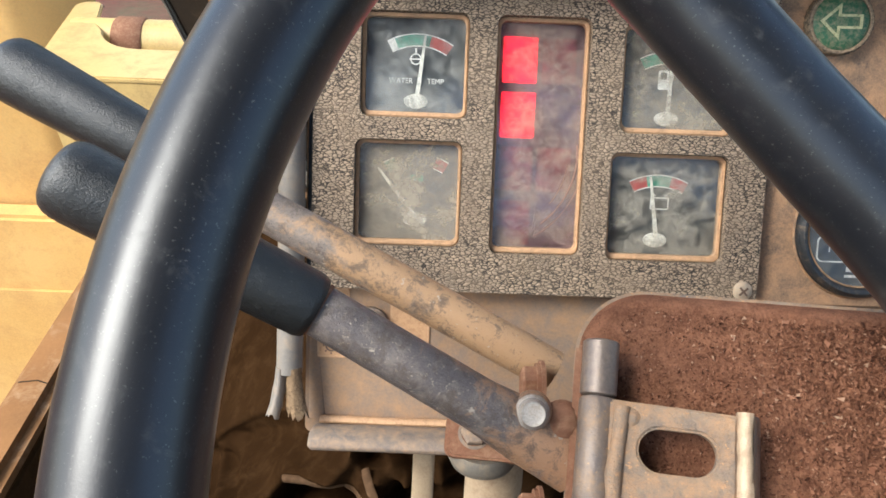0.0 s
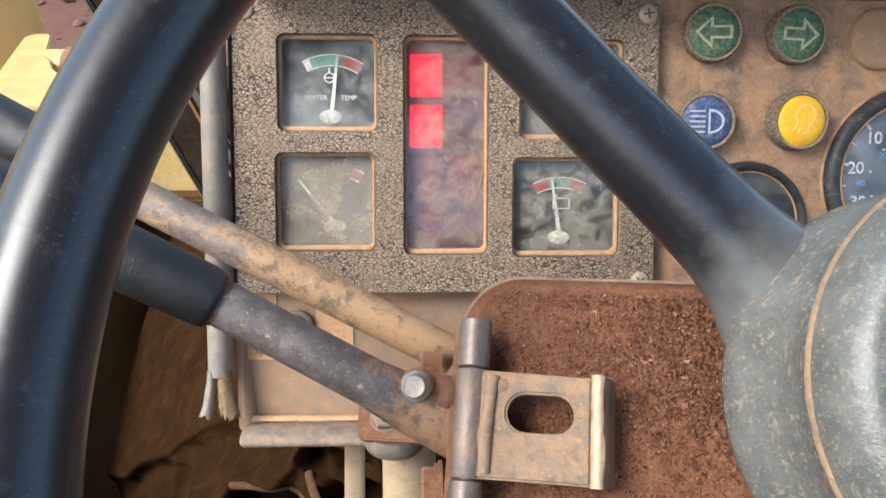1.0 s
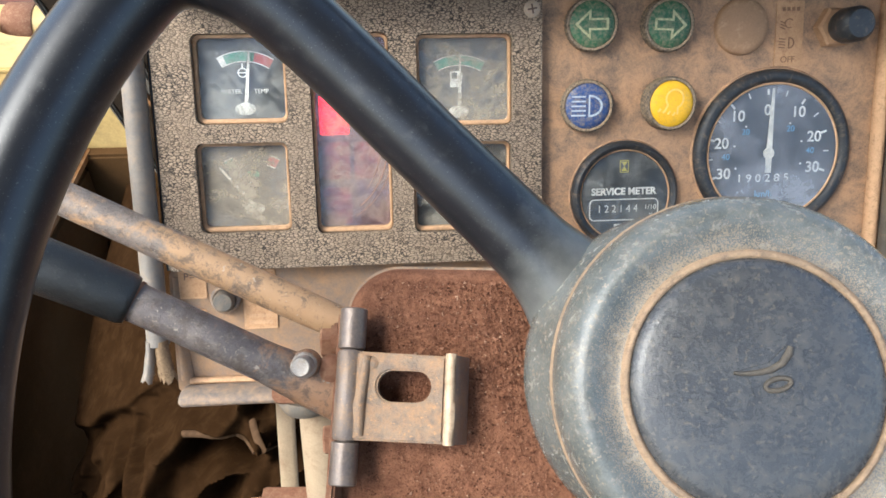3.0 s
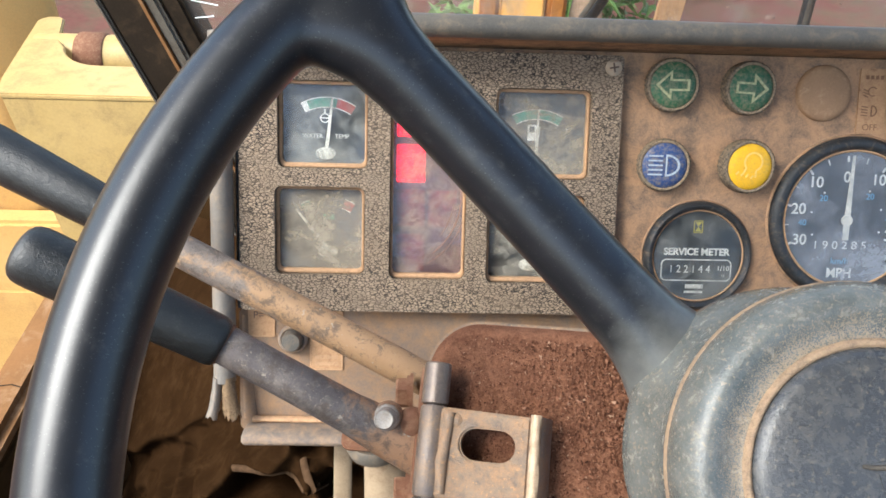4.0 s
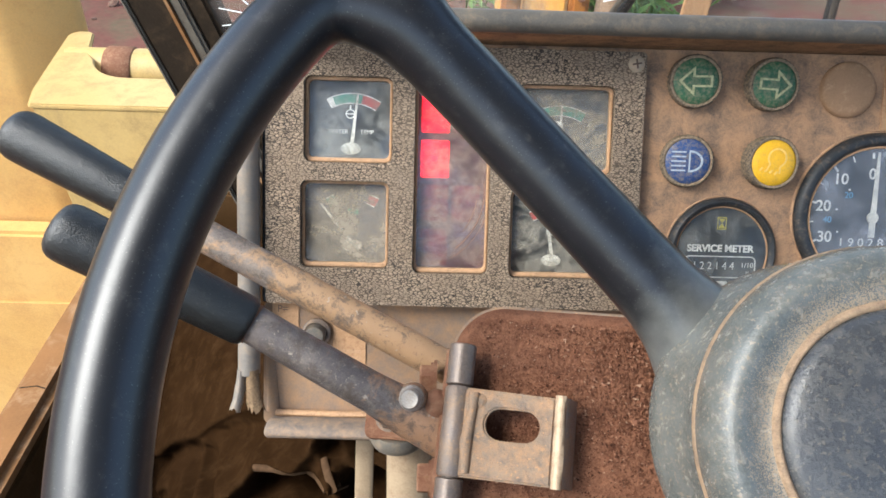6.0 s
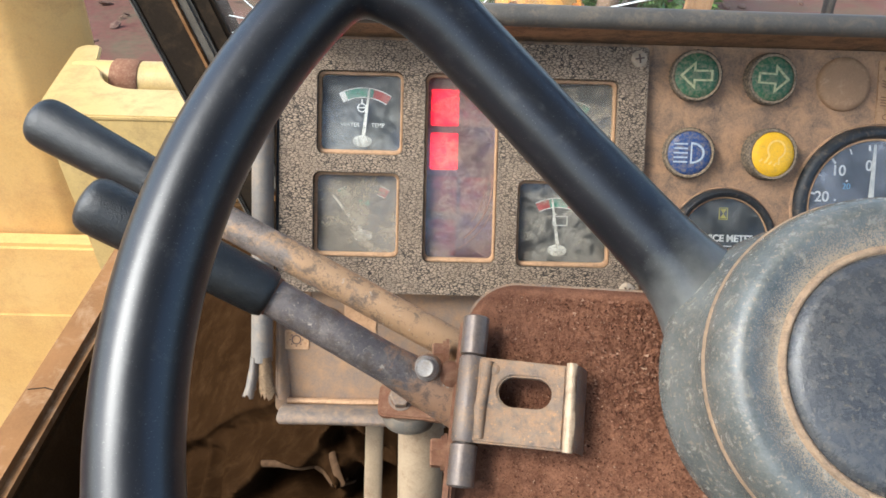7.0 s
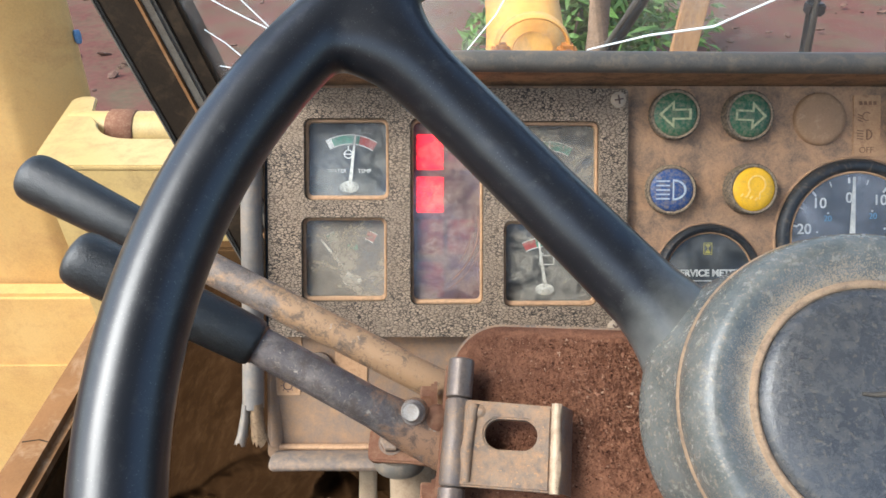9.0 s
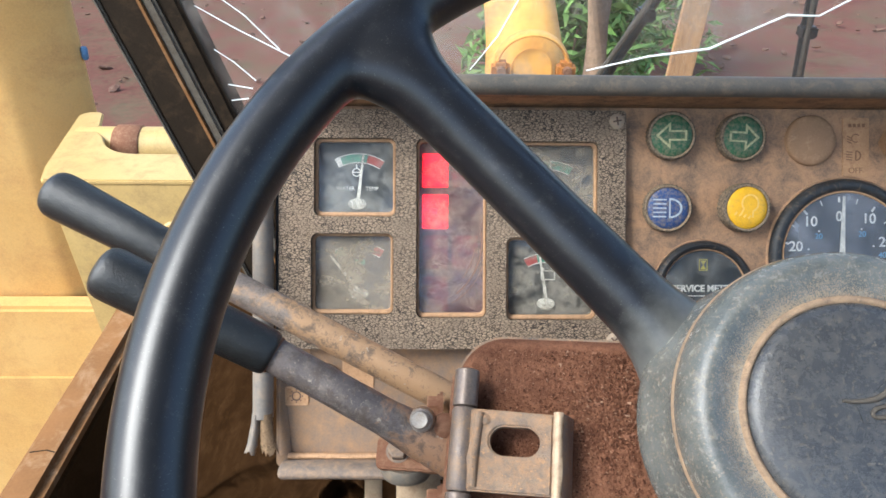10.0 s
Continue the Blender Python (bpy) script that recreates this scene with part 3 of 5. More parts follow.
def wiper(x0, z0, x1, z1, w):
    wp = thing("wiper", Matrix(), "black windscreen wiper arm outside the glass", "wiper")
    part("arm", sweep([(x0, 0.325, z0), ((x0 + x1) / 2, 0.330, (z0 + z1) / 2), (x1, 0.328, z1)], w, 12), WIPER, wp, smooth=40)
    part("blade", sweep([(x0 - w * 0.9, 0.316, z0 + 0.01), (x1 - w * 0.9, 0.316, z1)], w * 0.42, 8), SEAL, wp, "pale blade edge", 40)
    part("clip", box((x0 + x1) / 2 - w * 1.3, (x0 + x1) / 2 + w * 1.3, 0.318, 0.336, (z0 + z1) / 2 - 0.006, (z0 + z1) / 2 + 0.006, 0.002), WIPER, wp, smooth=40)
    return wp


wiper(0.184, 0.960, 0.275, 1.13, 0.0066)
wiper(0.3965, 0.930, 0.3850, 1.13, 0.0056)

# ---- outside ----
gb = bmesh.new()
bmesh.ops.create_grid(gb, x_segments=120, y_segments=120, size=1)
for v in gb.verts:
    r = max(abs(v.co.x), abs(v.co.y))
    k = 30 * r + 900 * r ** 6
    v.co.x, v.co.y = v.co.x / max(r, 1e-6) * k, v.co.y / max(r, 1e-6) * k + 4
    v.co.z = -1.3 + 0.10 * noise.noise(Vector((v.co.x * 0.35, v.co.y * 0.35, 0))) + 0.05 * noise.noise(Vector((v.co.x * 1.3, v.co.y * 1.3, 3)))
world_part("ground", gb, GROUND, "red earth ground with dry litter", "ground", 60)

rng = random.Random(4)
litter = bmesh.new()
for i in range(500):
    x, y = rng.uniform(-7, 9), rng.uniform(3.5, 15)
    s = rng.uniform(0.015, 0.05)
    m = pose(x, y, -1.28 + s * 0.2, rng.uniform(-30, 30), rng.uniform(-30, 30), rng.uniform(0, 360)) @ Matrix.Diagonal((s * rng.uniform(0.6, 2.5), s, s * 0.45, 1))
    bmesh.ops.create_icosphere(litter, subdivisions=1, radius=1, matrix=m)
tagged(part("ground_litter", litter, LITTER, None), "dry leaves, clods and stones on red earth", "litter", kind="stuff")

# body parts of the machine beside and ahead of the cab
fender = thing("fender", Matrix(), "pale yellow painted fender block with a raised notched horn", "fender")
# the top plate runs back on one side into a tongue, with a rounded notch cut beside it
tongue = [(-0.200, 0.527), (-0.200, 0.619), (-0.400, 0.619)]
tongue += [(-0.412 - 0.075 * math.sin(radians(q)), 0.709 - 0.090 * math.cos(radians(q))) for q in (0, 12, 24, 36, 48, 60, 70)]
tongue += [(-0.500, 0.703), (-0.511, 0.742), (-0.523, 0.784), (-0.531, 0.792), (-0.548, 0.791), (-0.557, 0.783), (-0.560, 0.772), (-0.5415, 0.660), (-0.5270, 0.575), (-0.5140, 0.531), (-0.510, 0.527)]
part("top_plate", plate(tongue, 0.7645, 0.770, bevel=0.002, seg=2), PALE_YELLOW, fender, "sunlit notched top plate", 35)
part("block", moved(plate([(-0.470, 0.30), (-0.20, 0.30), (-0.20, 0.764), (-0.5085, 0.764)], -0.080, 0.0, bevel=0.002, seg=2), pose(0, 0.528, 0, 90, 0, 0)), PALE_YELLOW, fender, smooth=35)
part("hinge_tube", rod((-0.545, 0.715, 0.738), (-0.28, 0.715, 0.738), ((0, 0), (0, 0.030), (0.03, 0.034), (0.97, 0.034), (1, 0.030), (1, 0)), 28), PALE_YELLOW, fender, smooth=40)
part("strap", rod((-0.478, 0.714, 0.738), (-0.436, 0.714, 0.738), ((0, 0), (0, 0.0350), (0.08, 0.0375), (0.92, 0.0375), (1, 0.0350), (1, 0)), 28), RUST, fender, "rusty brown strap", 40)
part("tube_bracket", box(-0.52, -0.40, 0.690, 0.740, 0.30, 0.706, 0.004), PALE_YELLOW, fender, smooth=40)
part("cross_piece", box(-0.49, -0.23, 0.6115, 0.6895, 0.30, 0.66, 0.004), PALE_YELLOW, fender, smooth=40)
part("leg", box(-0.42, -0.28, 0.56, 0.66, -1.33, 0.301, 0.01), PALE_YELLOW, fender, smooth=40)
part("rivet", lathe([(0, 0.004), (0.012, 0.003), (0.015, 0.0)], 20, pose(-0.345, 0.5275, 0.690, 90, 0, 0)), PALE_YELLOW, fender, smooth=40)

hood = thing("engine_hood", Matrix(), "tall yellow painted engine hood with an angled corner", "engine hood")
part("panel", plate([(-1.60, 0.835), (-0.712, 0.835), (-0.690, 0.842), (-0.610, 0.908), (-0.603, 0.920), (-0.606, 0.940), (-0.960, 1.60), (-1.60, 1.60)], -1.34, 1.25, bevel=0.012, seg=3), YELLOW, hood, smooth=50)
part("bolt", lathe([(0, 0.010), (0.012, 0.008), (0.014, 0.0)], 12, pose(-0.735, 0.835, 0.845, 90, 0, 0)), RUST, hood, "rusty bolt head", 40)
clip = thing("plastic_clip", Matrix(), "small faded blue plastic clip on the hood edge", "clip")
part("body", moved(lathe([(0, 0.009), (0.005, 0.008), (0.0065, 0.003), (0.0060, -0.011), (0.004, -0.015), (0, -0.016)], 20), pose(-0.5985, 0.930, 0.832)), plain("faded_blue_plastic", (0.085, 0.19, 0.34), 0.6), clip, smooth=40)
step = thing("tool_box", Matrix(), "faded yellow stepped tool box beside the cab", "tool box")
part("upper_plate", box(-1.6, -0.560, 0.785, 0.8345, -1.34, 0.372, 0.008), YELLOW, step, smooth=40)
part("lower_plate", box(-1.6, -0.557, 0.779, 0.7845, -1.34, 0.204, 0.002), YELLOW, step, smooth=40)

boom = thing("boom", Matrix(), "orange-yellow painted boom beam with a rounded end plate", "boom")
part("beam", sweep([(0.330, 1.90, 0.30), (0.328, 1.98, 0.52), (0.335, 2.4, 0.66), (0.33, 3.6, 0.72)], [(0.130, 0.10), (0.124, 0.11), (0.125, 0.12), (0.125, 0.12)], 32), ORANGE, boom, smooth=40)
ORANGE_DARK = worn("grimy_orange_paint", (0.42, 0.17, 0.035), (0.34, 0.135, 0.035), (0.16, 0.075, 0.03), 0.3, 14, (0.6, 0.8), 0, 0.2, 200)
arch = [(0.327 + 0.108 * math.cos(radians(q)), 1.815, 0.545 + 0.098 * math.sin(radians(q))) for q in range(0, 181, 12)]
part("collar", sweep(arch, [(0.007, 0.034)] * len(arch), 14, up=(0, 1, 0)), ORANGE, boom, "grimy half-round collar", 50)
part("end_plate", moved(plate([(-0.062, -0.30), (0.062, -0.30), (0.062, 0.0)] + [(0.062 * math.cos(radians(q)), 0.062 * math.sin(radians(q))) for q in range(15, 180, 15)] + [(-0.062, 0.0)], -0.01, 0.012, bevel=0.004), pose(0.327, 1.800, 0.535, 76, 0, 0)), ORANGE, boom, smooth=40)
for dx in (-0.096, 0.100):
    part("lug", box(0.327 + dx - 0.028, 0.327 + dx + 0.028, 1.76, 1.82, 0.20, 0.565, 0.012), ORANGE_DARK, boom, smooth=40)
    part("lug_pin", rod((0.327 + dx, 1.745, 0.545), (0.327 + dx, 1.762, 0.545), ((0, 0), (0, 0.012), (1, 0.014), (1, 0)), 16), RUST, boom, smooth=40)

part("leg", box(0.28, 0.42, 2.9, 3.1, -1.32, 0.60, 0.02), ORANGE, boom, smooth=40)
plank = thing("plank", Matrix(), "weathered wooden plank leaning upright", "plank")
part("board", moved(box(-0.05, 0.05, -0.015, 0.015, -1.65, 0.9, 0.004), pose(1.022, 2.5, 0.40, 0, 4, 0)), WOOD, plank)


def bush(x, y, z, height, spread, count, seed):
    r = random.Random(seed)
    th = thing("bush", Matrix.Translation((x, y, z)), "green leafy bush growing out of red earth", "bush")
    for _ in range(5):
        a = r.uniform(0, 6.28)
        top = (spread * 0.5 * math.cos(a), spread * 0.5 * math.sin(a), height * r.uniform(0.6, 0.95))
        part("stem", sweep([(0, 0, 0), (top[0] * 0.4, top[1] * 0.4, top[2] * 0.5), top], [0.03, 0.02, 0.008], 6), BARK, th)
    bm = bmesh.new()
    for _ in range(count):
        a, q, h = r.uniform(0, 6.28), spread * math.sqrt(r.random()), height * (0.05 + 0.95 * r.random() ** 0.8)
        q *= 1.1 - 0.5 * h / height
        l, w = r.uniform(0.10, 0.26), r.uniform(0.012, 0.035)
        m = pose(q * math.cos(a), q * math.sin(a), h, r.uniform(-60, 60), r.uniform(-60, 60), r.uniform(0, 360))
        vs = [bm.verts.new(m @ Vector(c)) for c in ((0, 0, 0), (w, l * 0.4, 0.01), (0, l, -0.03), (-w, l * 0.4, 0.01))]
        bm.faces.new(vs)
    part("leaves", bm, LEAF, th)
    return th


bush(1.0, 5.2, -1.3, 1.75, 0.85, 3200, 1)
bush(2.0, 7.6, -1.3, 2.0, 1.0, 2600, 2)
bush(-4.6, 12.5, -1.3, 2.4, 1.6, 3000, 3)
trunk = thing("tree_trunk", Matrix.Translation((1.05, 4.2, -1.3)), "pale grey-brown tree trunk", "tree trunk")
part("trunk", sweep([(0, 0, -0.1), (0.02, 0, 0.8), (-0.02, 0.02, 1.8), (0.03, 0, 3.0)], [0.13, 0.11, 0.105, 0.09], 14), BARK, trunk, smooth=60)
yellow_side = thing("side_tank", Matrix(), "yellow painted side tank seen past the dashboard", "tank")
part("tank", box(0.80, 1.6, -0.20, 0.66, -0.4, 0.90, 0.02), YELLOW, yellow_side, smooth=40)
part("tank_lid", box(0.79, 1.6, -0.21, 0.67, 0.902, 0.955, 0.012), PALE_YELLOW, yellow_side, smooth=40)

# ---- dashboard ----
OPEN = {"temp": (-0.0482, 0.0013, -0.0017, 0.0460), "oil": (-0.0500, 0.0000, -0.0616, -0.0120), "warn": (0.0140, 0.0570, -0.0636, 0.0458),
        "fuel": (0.0721, 0.1254, -0.0052, 0.0445), "volt": (0.0690, 0.1247, -0.0648, -0.0142)}
dash = thing("dashboard", PANEL, "dusty brown steel dashboard with a grey edge trim", "dashboard")
part("face", plate(rounded(-0.073, 0.352, -0.0835, 0.0662, 0.004), -0.030, -0.003, [rounded(-0.060, 0.134, -0.074, 0.055, 0.004)], bevel=0.001), DASH, dash, smooth=35)
part("backing", box(-0.066, 0.140, -0.080, 0.060, -0.034, -0.0305), DIAL, dash)
part("lower_face", plate(rounded(-0.073, 0.352, -0.158, -0.0836, 0.004), -0.030, -0.0075), LOWER, dash, smooth=35)
part("hood", moved(box(-0.064, 0.362, -0.003, 0.003, -0.030, 0.036, 0.001), pose(0, 0.0698, 0, 0, 0, 0)), DASH, dash, smooth=35)
# unseen plate behind the hood, added to keep daylight out of the footwell
part("unseen_shelf", moved(box(-0.066, 0.363, -0.245, 0.0, -0.004, 0.0, 0.001), pose(0, 0.066, -0.024, 68, 0, 0)), DASH, dash, smooth=35)
part("top_trim", sweep([(-0.060, 0.0712, 0.0375), (0.05, 0.0716, 0.0378), (0.2, 0.0712, 0.0375), (0.365, 0.0708, 0.0372)], 0.0058, 18), TRIM, dash, smooth=60)
part("left_trim", sweep([(-0.0785, 0.070, 0.004), (-0.0787, 0.0, 0.0045), (-0.0785, -0.09, 0.004), (-0.0787, -0.124, 0.004)], [(0.0062, 0.0075)] * 4, 18), LEFT_TRIM, dash, smooth=60)
def torn_flap(name, x0, lean, width, length, seed):
    """A ragged curled strip of split trim, wide at its torn end."""
    bm = bmesh.new()
    rng_ = random.Random(seed)
    n, k = 7, 12
    tear = [0.0045 * rng_.random() for _ in range(n + 1)]
    sides = []
    for depth in (0.0, -0.0013):
        g = [[None] * (n + 1) for _ in range(k + 1)]
        for i in range(k + 1):
            q = i / k
            for j in range(n + 1):
                c = j / n - 0.5
                y = -0.121 - (length - tear[j]) * q
                curl = 0.006 * math.cos(c * 2.4)
                p = Vector((x0 + lean * q * q + width * c * (0.9 + 0.35 * q), y, 0.0050 + curl + 0.002 * q + depth))
                g[i][j] = bm.verts.new(p + 0.0008 * q * noise.noise_vector(p * 500))
        sides.append(g)
    for g in sides:
        for i in range(k):
            for j in range(n):
                bm.faces.new((g[i][j], g[i + 1][j], g[i + 1][j + 1], g[i][j + 1]))
    a, b = sides
    loop = [(0, j) for j in range(n + 1)] + [(i, n) for i in range(1, k + 1)] + [(k, j) for j in range(n - 1, -1, -1)] + [(i, 0) for i in range(k - 1, 0, -1)]
    for (i, j), (p, q) in zip(loop, loop[1:] + loop[:1]):
        bm.faces.new((a[i][j], a[p][q], b[p][q], b[i][j]))
    return bm


part("torn_strip", torn_flap("torn_strip", -0.0822, -0.0030, 0.0056, 0.0245, 3), LEFT_TRIM, dash, "pale split trim strip", smooth=50)
part("torn_strip", torn_flap("torn_strip", -0.0762, 0.0030, 0.0080, 0.0250, 8), TORN, dash, "torn frayed tan trim end", smooth=50)
part("right_trim", sweep([(0.3530, 0.072, 0.010), (0.3535, -0.02, 0.010), (0.3530, -0.155, 0.010)], [(0.0080, 0.010)] * 3, 18), TRIM, dash, smooth=60)
part("right_inner_edge", sweep([(0.3440, 0.066, 0.000), (0.3440, -0.155, 0.000)], [(0.0035, 0.005)] * 2, 12), LIP, dash, smooth=60)
part("left_groove", box(-0.0722, -0.0702, -0.083, 0.064, -0.003, -0.0022), DIAL, dash)
lb = sweep([(-0.0688, -0.1558, 0.0040), (-0.0678, -0.1558, 0.0040), (-0.0660, -0.1558, 0.0040), (-0.04, -0.1556, 0.0042), (0.0, -0.1560, 0.0040), (0.030, -0.1558, 0.0040)],
           [(0.0020, 0.0020), (0.0038, 0.0100), (0.0046, 0.0122), (0.0049, 0.0130), (0.0047, 0.0130), (0.0048, 0.0130)], 24)
for v in lb.verts:
    v.co += 0.0006 * noise.noise_vector(v.co * 160)
part("dust_fillet", sweep([(-0.0650, -0.1500, -0.0050), (-0.03, -0.1505, -0.0050), (0.030, -0.1500, -0.0050)], [(0.0018, 0.0032)] * 3, 12), LIP, dash, "tan dust lying along the ledge", 50)
part("side_fillet", sweep([(-0.0690, -0.088, -0.0082), (-0.0688, -0.12, -0.0080), (-0.0670, -0.150, -0.0072)], [(0.0024, 0.0016), (0.0028, 0.0018), (0.0040, 0.0024)], 12), LOWER, dash, "tan dust lying along the side edge", 50)
part("ledge", lb, LEDGE, dash, "dust-caked lower ledge", smooth=40)

# ---- instrument panel ----
panel = thing("instrument_panel", PANEL, "dusty pebbled black instrument panel with square openings", "instrument panel")
holes = [rounded(a, b, c, d, 0.004, 4) for a, b, c, d in OPEN.values()]
part("bezel", plate(rounded(-0.0695, 0.1420, -0.0825, 0.0635, 0.0025), -0.003, 0.0035, holes, bevel=0.0011), LEATHER, panel, smooth=40)


def screw(x, y, z, parent):
    s = part("screw", lathe([(0, z - 0.001), (0.0046, z - 0.001), (0.0046, z + 0.0008), (0.0036, z + 0.0017), (0, z + 0.0020)], 20, Matrix.Translation((x, y, 0))), SCREW, parent, "dusty cross-head screw", 40)
    a = random.Random(int(x * 1e4)).uniform(0, 1.5)
    dx, dy = 0.0026 * math.cos(a), 0.0026 * math.sin(a)
    part("slot", joined(bar(x - dx, y - dy, x + dx, y + dy, 0.0009, z + 0.0018, z + 0.00225), bar(x + dy, y - dx, x - dy, y + dx, 0.0009, z + 0.0018, z + 0.0022)), DARK_INK, s)


for sx, sy in ((0.1361, 0.0568), (0.1350, -0.0772), (-0.0635, 0.0568)):
    screw(sx, sy, 0.0035, panel)


def lip_frame(key, parent, mat=LIP, w=0.0017):
    a, b, c, d = OPEN[key]
    rim = plate(rounded(a + 0.0002, b - 0.0002, c + 0.0002, d - 0.0002, 0.0038, 4), -0.006, -0.0005, [rounded(a + w, b - w, c + w * 1.6, d - w, 0.0030, 4)], bevel=0.0006)
    part("lip", rim, mat, parent, "tan dust-coated lip", 40)


def gauge(key, name, label, glass, segments, needle_at, px, py, extra):
    a, b, c, d = OPEN[key]
    cx, cy = (a + b) / 2 + px, (c + d) / 2 + py
    g = thing(name, PANEL, label, "gauge", group="square gauges")
    lip_frame(key, g)
    part("dial", plate(rounded(a + 0.001, b - 0.001, c + 0.001, d - 0.001, 0.0035, 4), -0.012, -0.008), DIAL, g)
    for a1, a0, mat in segments:
        part("band", arc_band(cx, cy, 0.0248, 0.0298, a0, a1, -0.0079, -0.0076), mat, g)
        part("band_edge", joined(arc_band(cx, cy, 0.0298, 0.0303, a0, a1, -0.0079, -0.0075), arc_band(cx, cy, 0.0243, 0.0248, a0, a1, -0.0079, -0.0075)), INK_WHITE, g)
    extra(g, cx, cy)
    na = radians(needle_at)
    part("needle", plate([(cx - 0.0011 * math.sin(na), cy + 0.0011 * math.cos(na)), (cx + 0.0011 * math.sin(na), cy - 0.0011 * math.cos(na)),
                          (cx + 0.0295 * math.cos(na) + 0.0005 * math.sin(na), cy + 0.0295 * math.sin(na) - 0.0005 * math.cos(na)),
                          (cx + 0.0295 * math.cos(na) - 0.0005 * math.sin(na), cy + 0.0295 * math.sin(na) + 0.0005 * math.cos(na))], -0.0064, -0.0060), NEEDLE, g)
    part("needle_hub", moved(lathe([(0, -0.0075), (0.0042, -0.0075), (0.0042, -0.0060), (0.0034, -0.0055), (0, -0.0053)], 24), Matrix.Translation((cx - 0.0004, cy - 0.0012, 0)) @ Matrix.Diagonal((1.35, 0.82, 1, 1))), NEEDLE, g, smooth=40)
    pane_ob = part("glass", plate(rounded(a + 0.0014, b - 0.0014, c + 0.0022, d - 0.0014, 0.003, 4), -0.0042, -0.0034), glass, g)
    pane_ob.visible_shadow = False
    return g


def temp_marks(g, cx, cy):
    part("symbol", joined(arc_band(cx - 0.001, cy + 0.0185, 0.0021, 0.0027, 0, 359, -0.0079, -0.0076, 24), bar(cx - 0.004, cy + 0.0185, cx + 0.002, cy + 0.0185, 0.0006, -0.0079, -0.0076), bar(cx - 0.001, cy + 0.0205, cx - 0.001, cy + 0.0235, 0.0008, -0.0079, -0.0076)), INK_WHITE, g)
    part("lettering", joined(lettering("WATER", 0.0035, cx - 0.0078, cy + 0.0083, -0.0078, squash=0.95), lettering("TEMP", 0.0035, cx + 0.0086, cy + 0.0083, -0.0078, squash=0.95)), INK_WHITE, g)


def fuel_marks(g, cx, cy):
    part("symbol", joined(plate(rounded(cx - 0.005, cx, cy + 0.0125, cy + 0.0215, 0.0006, 2), -0.0079, -0.0076, [rounded(cx - 0.0040, cx - 0.0010, cy + 0.0172, cy + 0.0205, 0.0003, 2)]),
                          bar(cx + 0.0012, cy + 0.0140, cx + 0.0020, cy + 0.0205, 0.0007, -0.0079, -0.0076)), INK_WHITE, g)
    part("lettering", lettering("F", 0.0050, cx + 0.0175, cy + 0.0190, -0.0078), INK_WHITE, g)


def volt_marks(g, cx, cy):
    part("symbol", joined(plate(rounded(cx - 0.0035, cx + 0.0055, cy + 0.0135, cy + 0.0195, 0.0006, 2), -0.0079, -0.0076, [rounded(cx - 0.0029, cx + 0.0049, cy + 0.0141, cy + 0.0189, 0.0003, 2)]),
                          bar(cx - 0.0018, cy + 0.0200, cx - 0.0018, cy + 0.0208, 0.0014, -0.0079, -0.0076), bar(cx + 0.0038, cy + 0.0200, cx + 0.0038, cy + 0.0208, 0.0014, -0.0079, -0.0076)), INK_WHITE, g)


def no_marks(g, cx, cy):
    part("symbol", bar(cx - 0.003, cy + 0.0185, cx + 0.003, cy + 0.0185, 0.003, -0.0079, -0.0076), INK_GREEN, g)


gauge("temp", "water_temperature_gauge", "black square water temperature gauge with white needle, wiped glass", GLASS_CLEAN,
      [(119, 112, INK_WHITE), (112, 78, INK_GREEN), (78, 57, INK_RED)], 83.5, 0.0010, -0.0146, temp_marks)
gauge("oil", "oil_gauge", "square gauge almost hidden under thick tan dust", GLASS_DUSTY,
      [(122, 112, INK_GREEN), (72, 60, INK_RED)], 129, 0.0038, -0.0115, no_marks)
gauge("fuel", "fuel_gauge", "square fuel gauge with a green band under streaked dust", GLASS_MID,
      [(118, 60, INK_GREEN)], 88.5, -0.0022, -0.0160, fuel_marks)
gauge("volt", "voltage_gauge", "square gauge with red and green bands under light dust", dusty_glass("gauge_glass_light_dust", (0.37, 0.34, 0.28), 0.26, scale=210),
      [(118, 102, INK_RED), (102, 78, INK_GREEN), (78, 62, INK_RED)], 98.5, -0.0017, -0.0147, volt_marks)

warn = thing("warning_light_panel", PANEL, "tall warning light panel, two red lamps lit under dust", "warning lights")
lip_frame("warn", warn)
part("backing", plate(rounded(0.015, 0.056, -0.0626, 0.0448, 0.0035, 4), -0.012, -0.0066), LAMP_DARK, warn)
for col in range(2):
    for row in range(4):
        x0 = 0.0174 + col * 0.0183
        y1 = 0.0380 - row * 0.0255
        lit = col == 0 and row < 2
        mat = LAMP_RED if lit else (LAMP_OFF if (col, row) in ((1, 0), (0, 2), (1, 2), (0, 3)) else LAMP_DARK)
        part("lamp", plate(rounded(x0, x0 + 0.0164, y1 - 0.0214, y1, 0.0008, 2), -0.0079, -0.0062, bevel=0.0004), mat, warn, "lit red lamp" if lit else "unlit dark red lamp")
wg = part("lens", plate(rounded(0.0155, 0.0555, -0.0612, 0.0443, 0.003, 4), -0.0042, -0.0034), GLASS_WARN, warn)
wg.visible_shadow = False
WIPE = worn("dust_streak", (0.30, 0.20, 0.15), (0.24, 0.15, 0.12), (0.16, 0.09, 0.075), 0.4, 300, (0.8, 0.9), 0, 0.2, 1500)
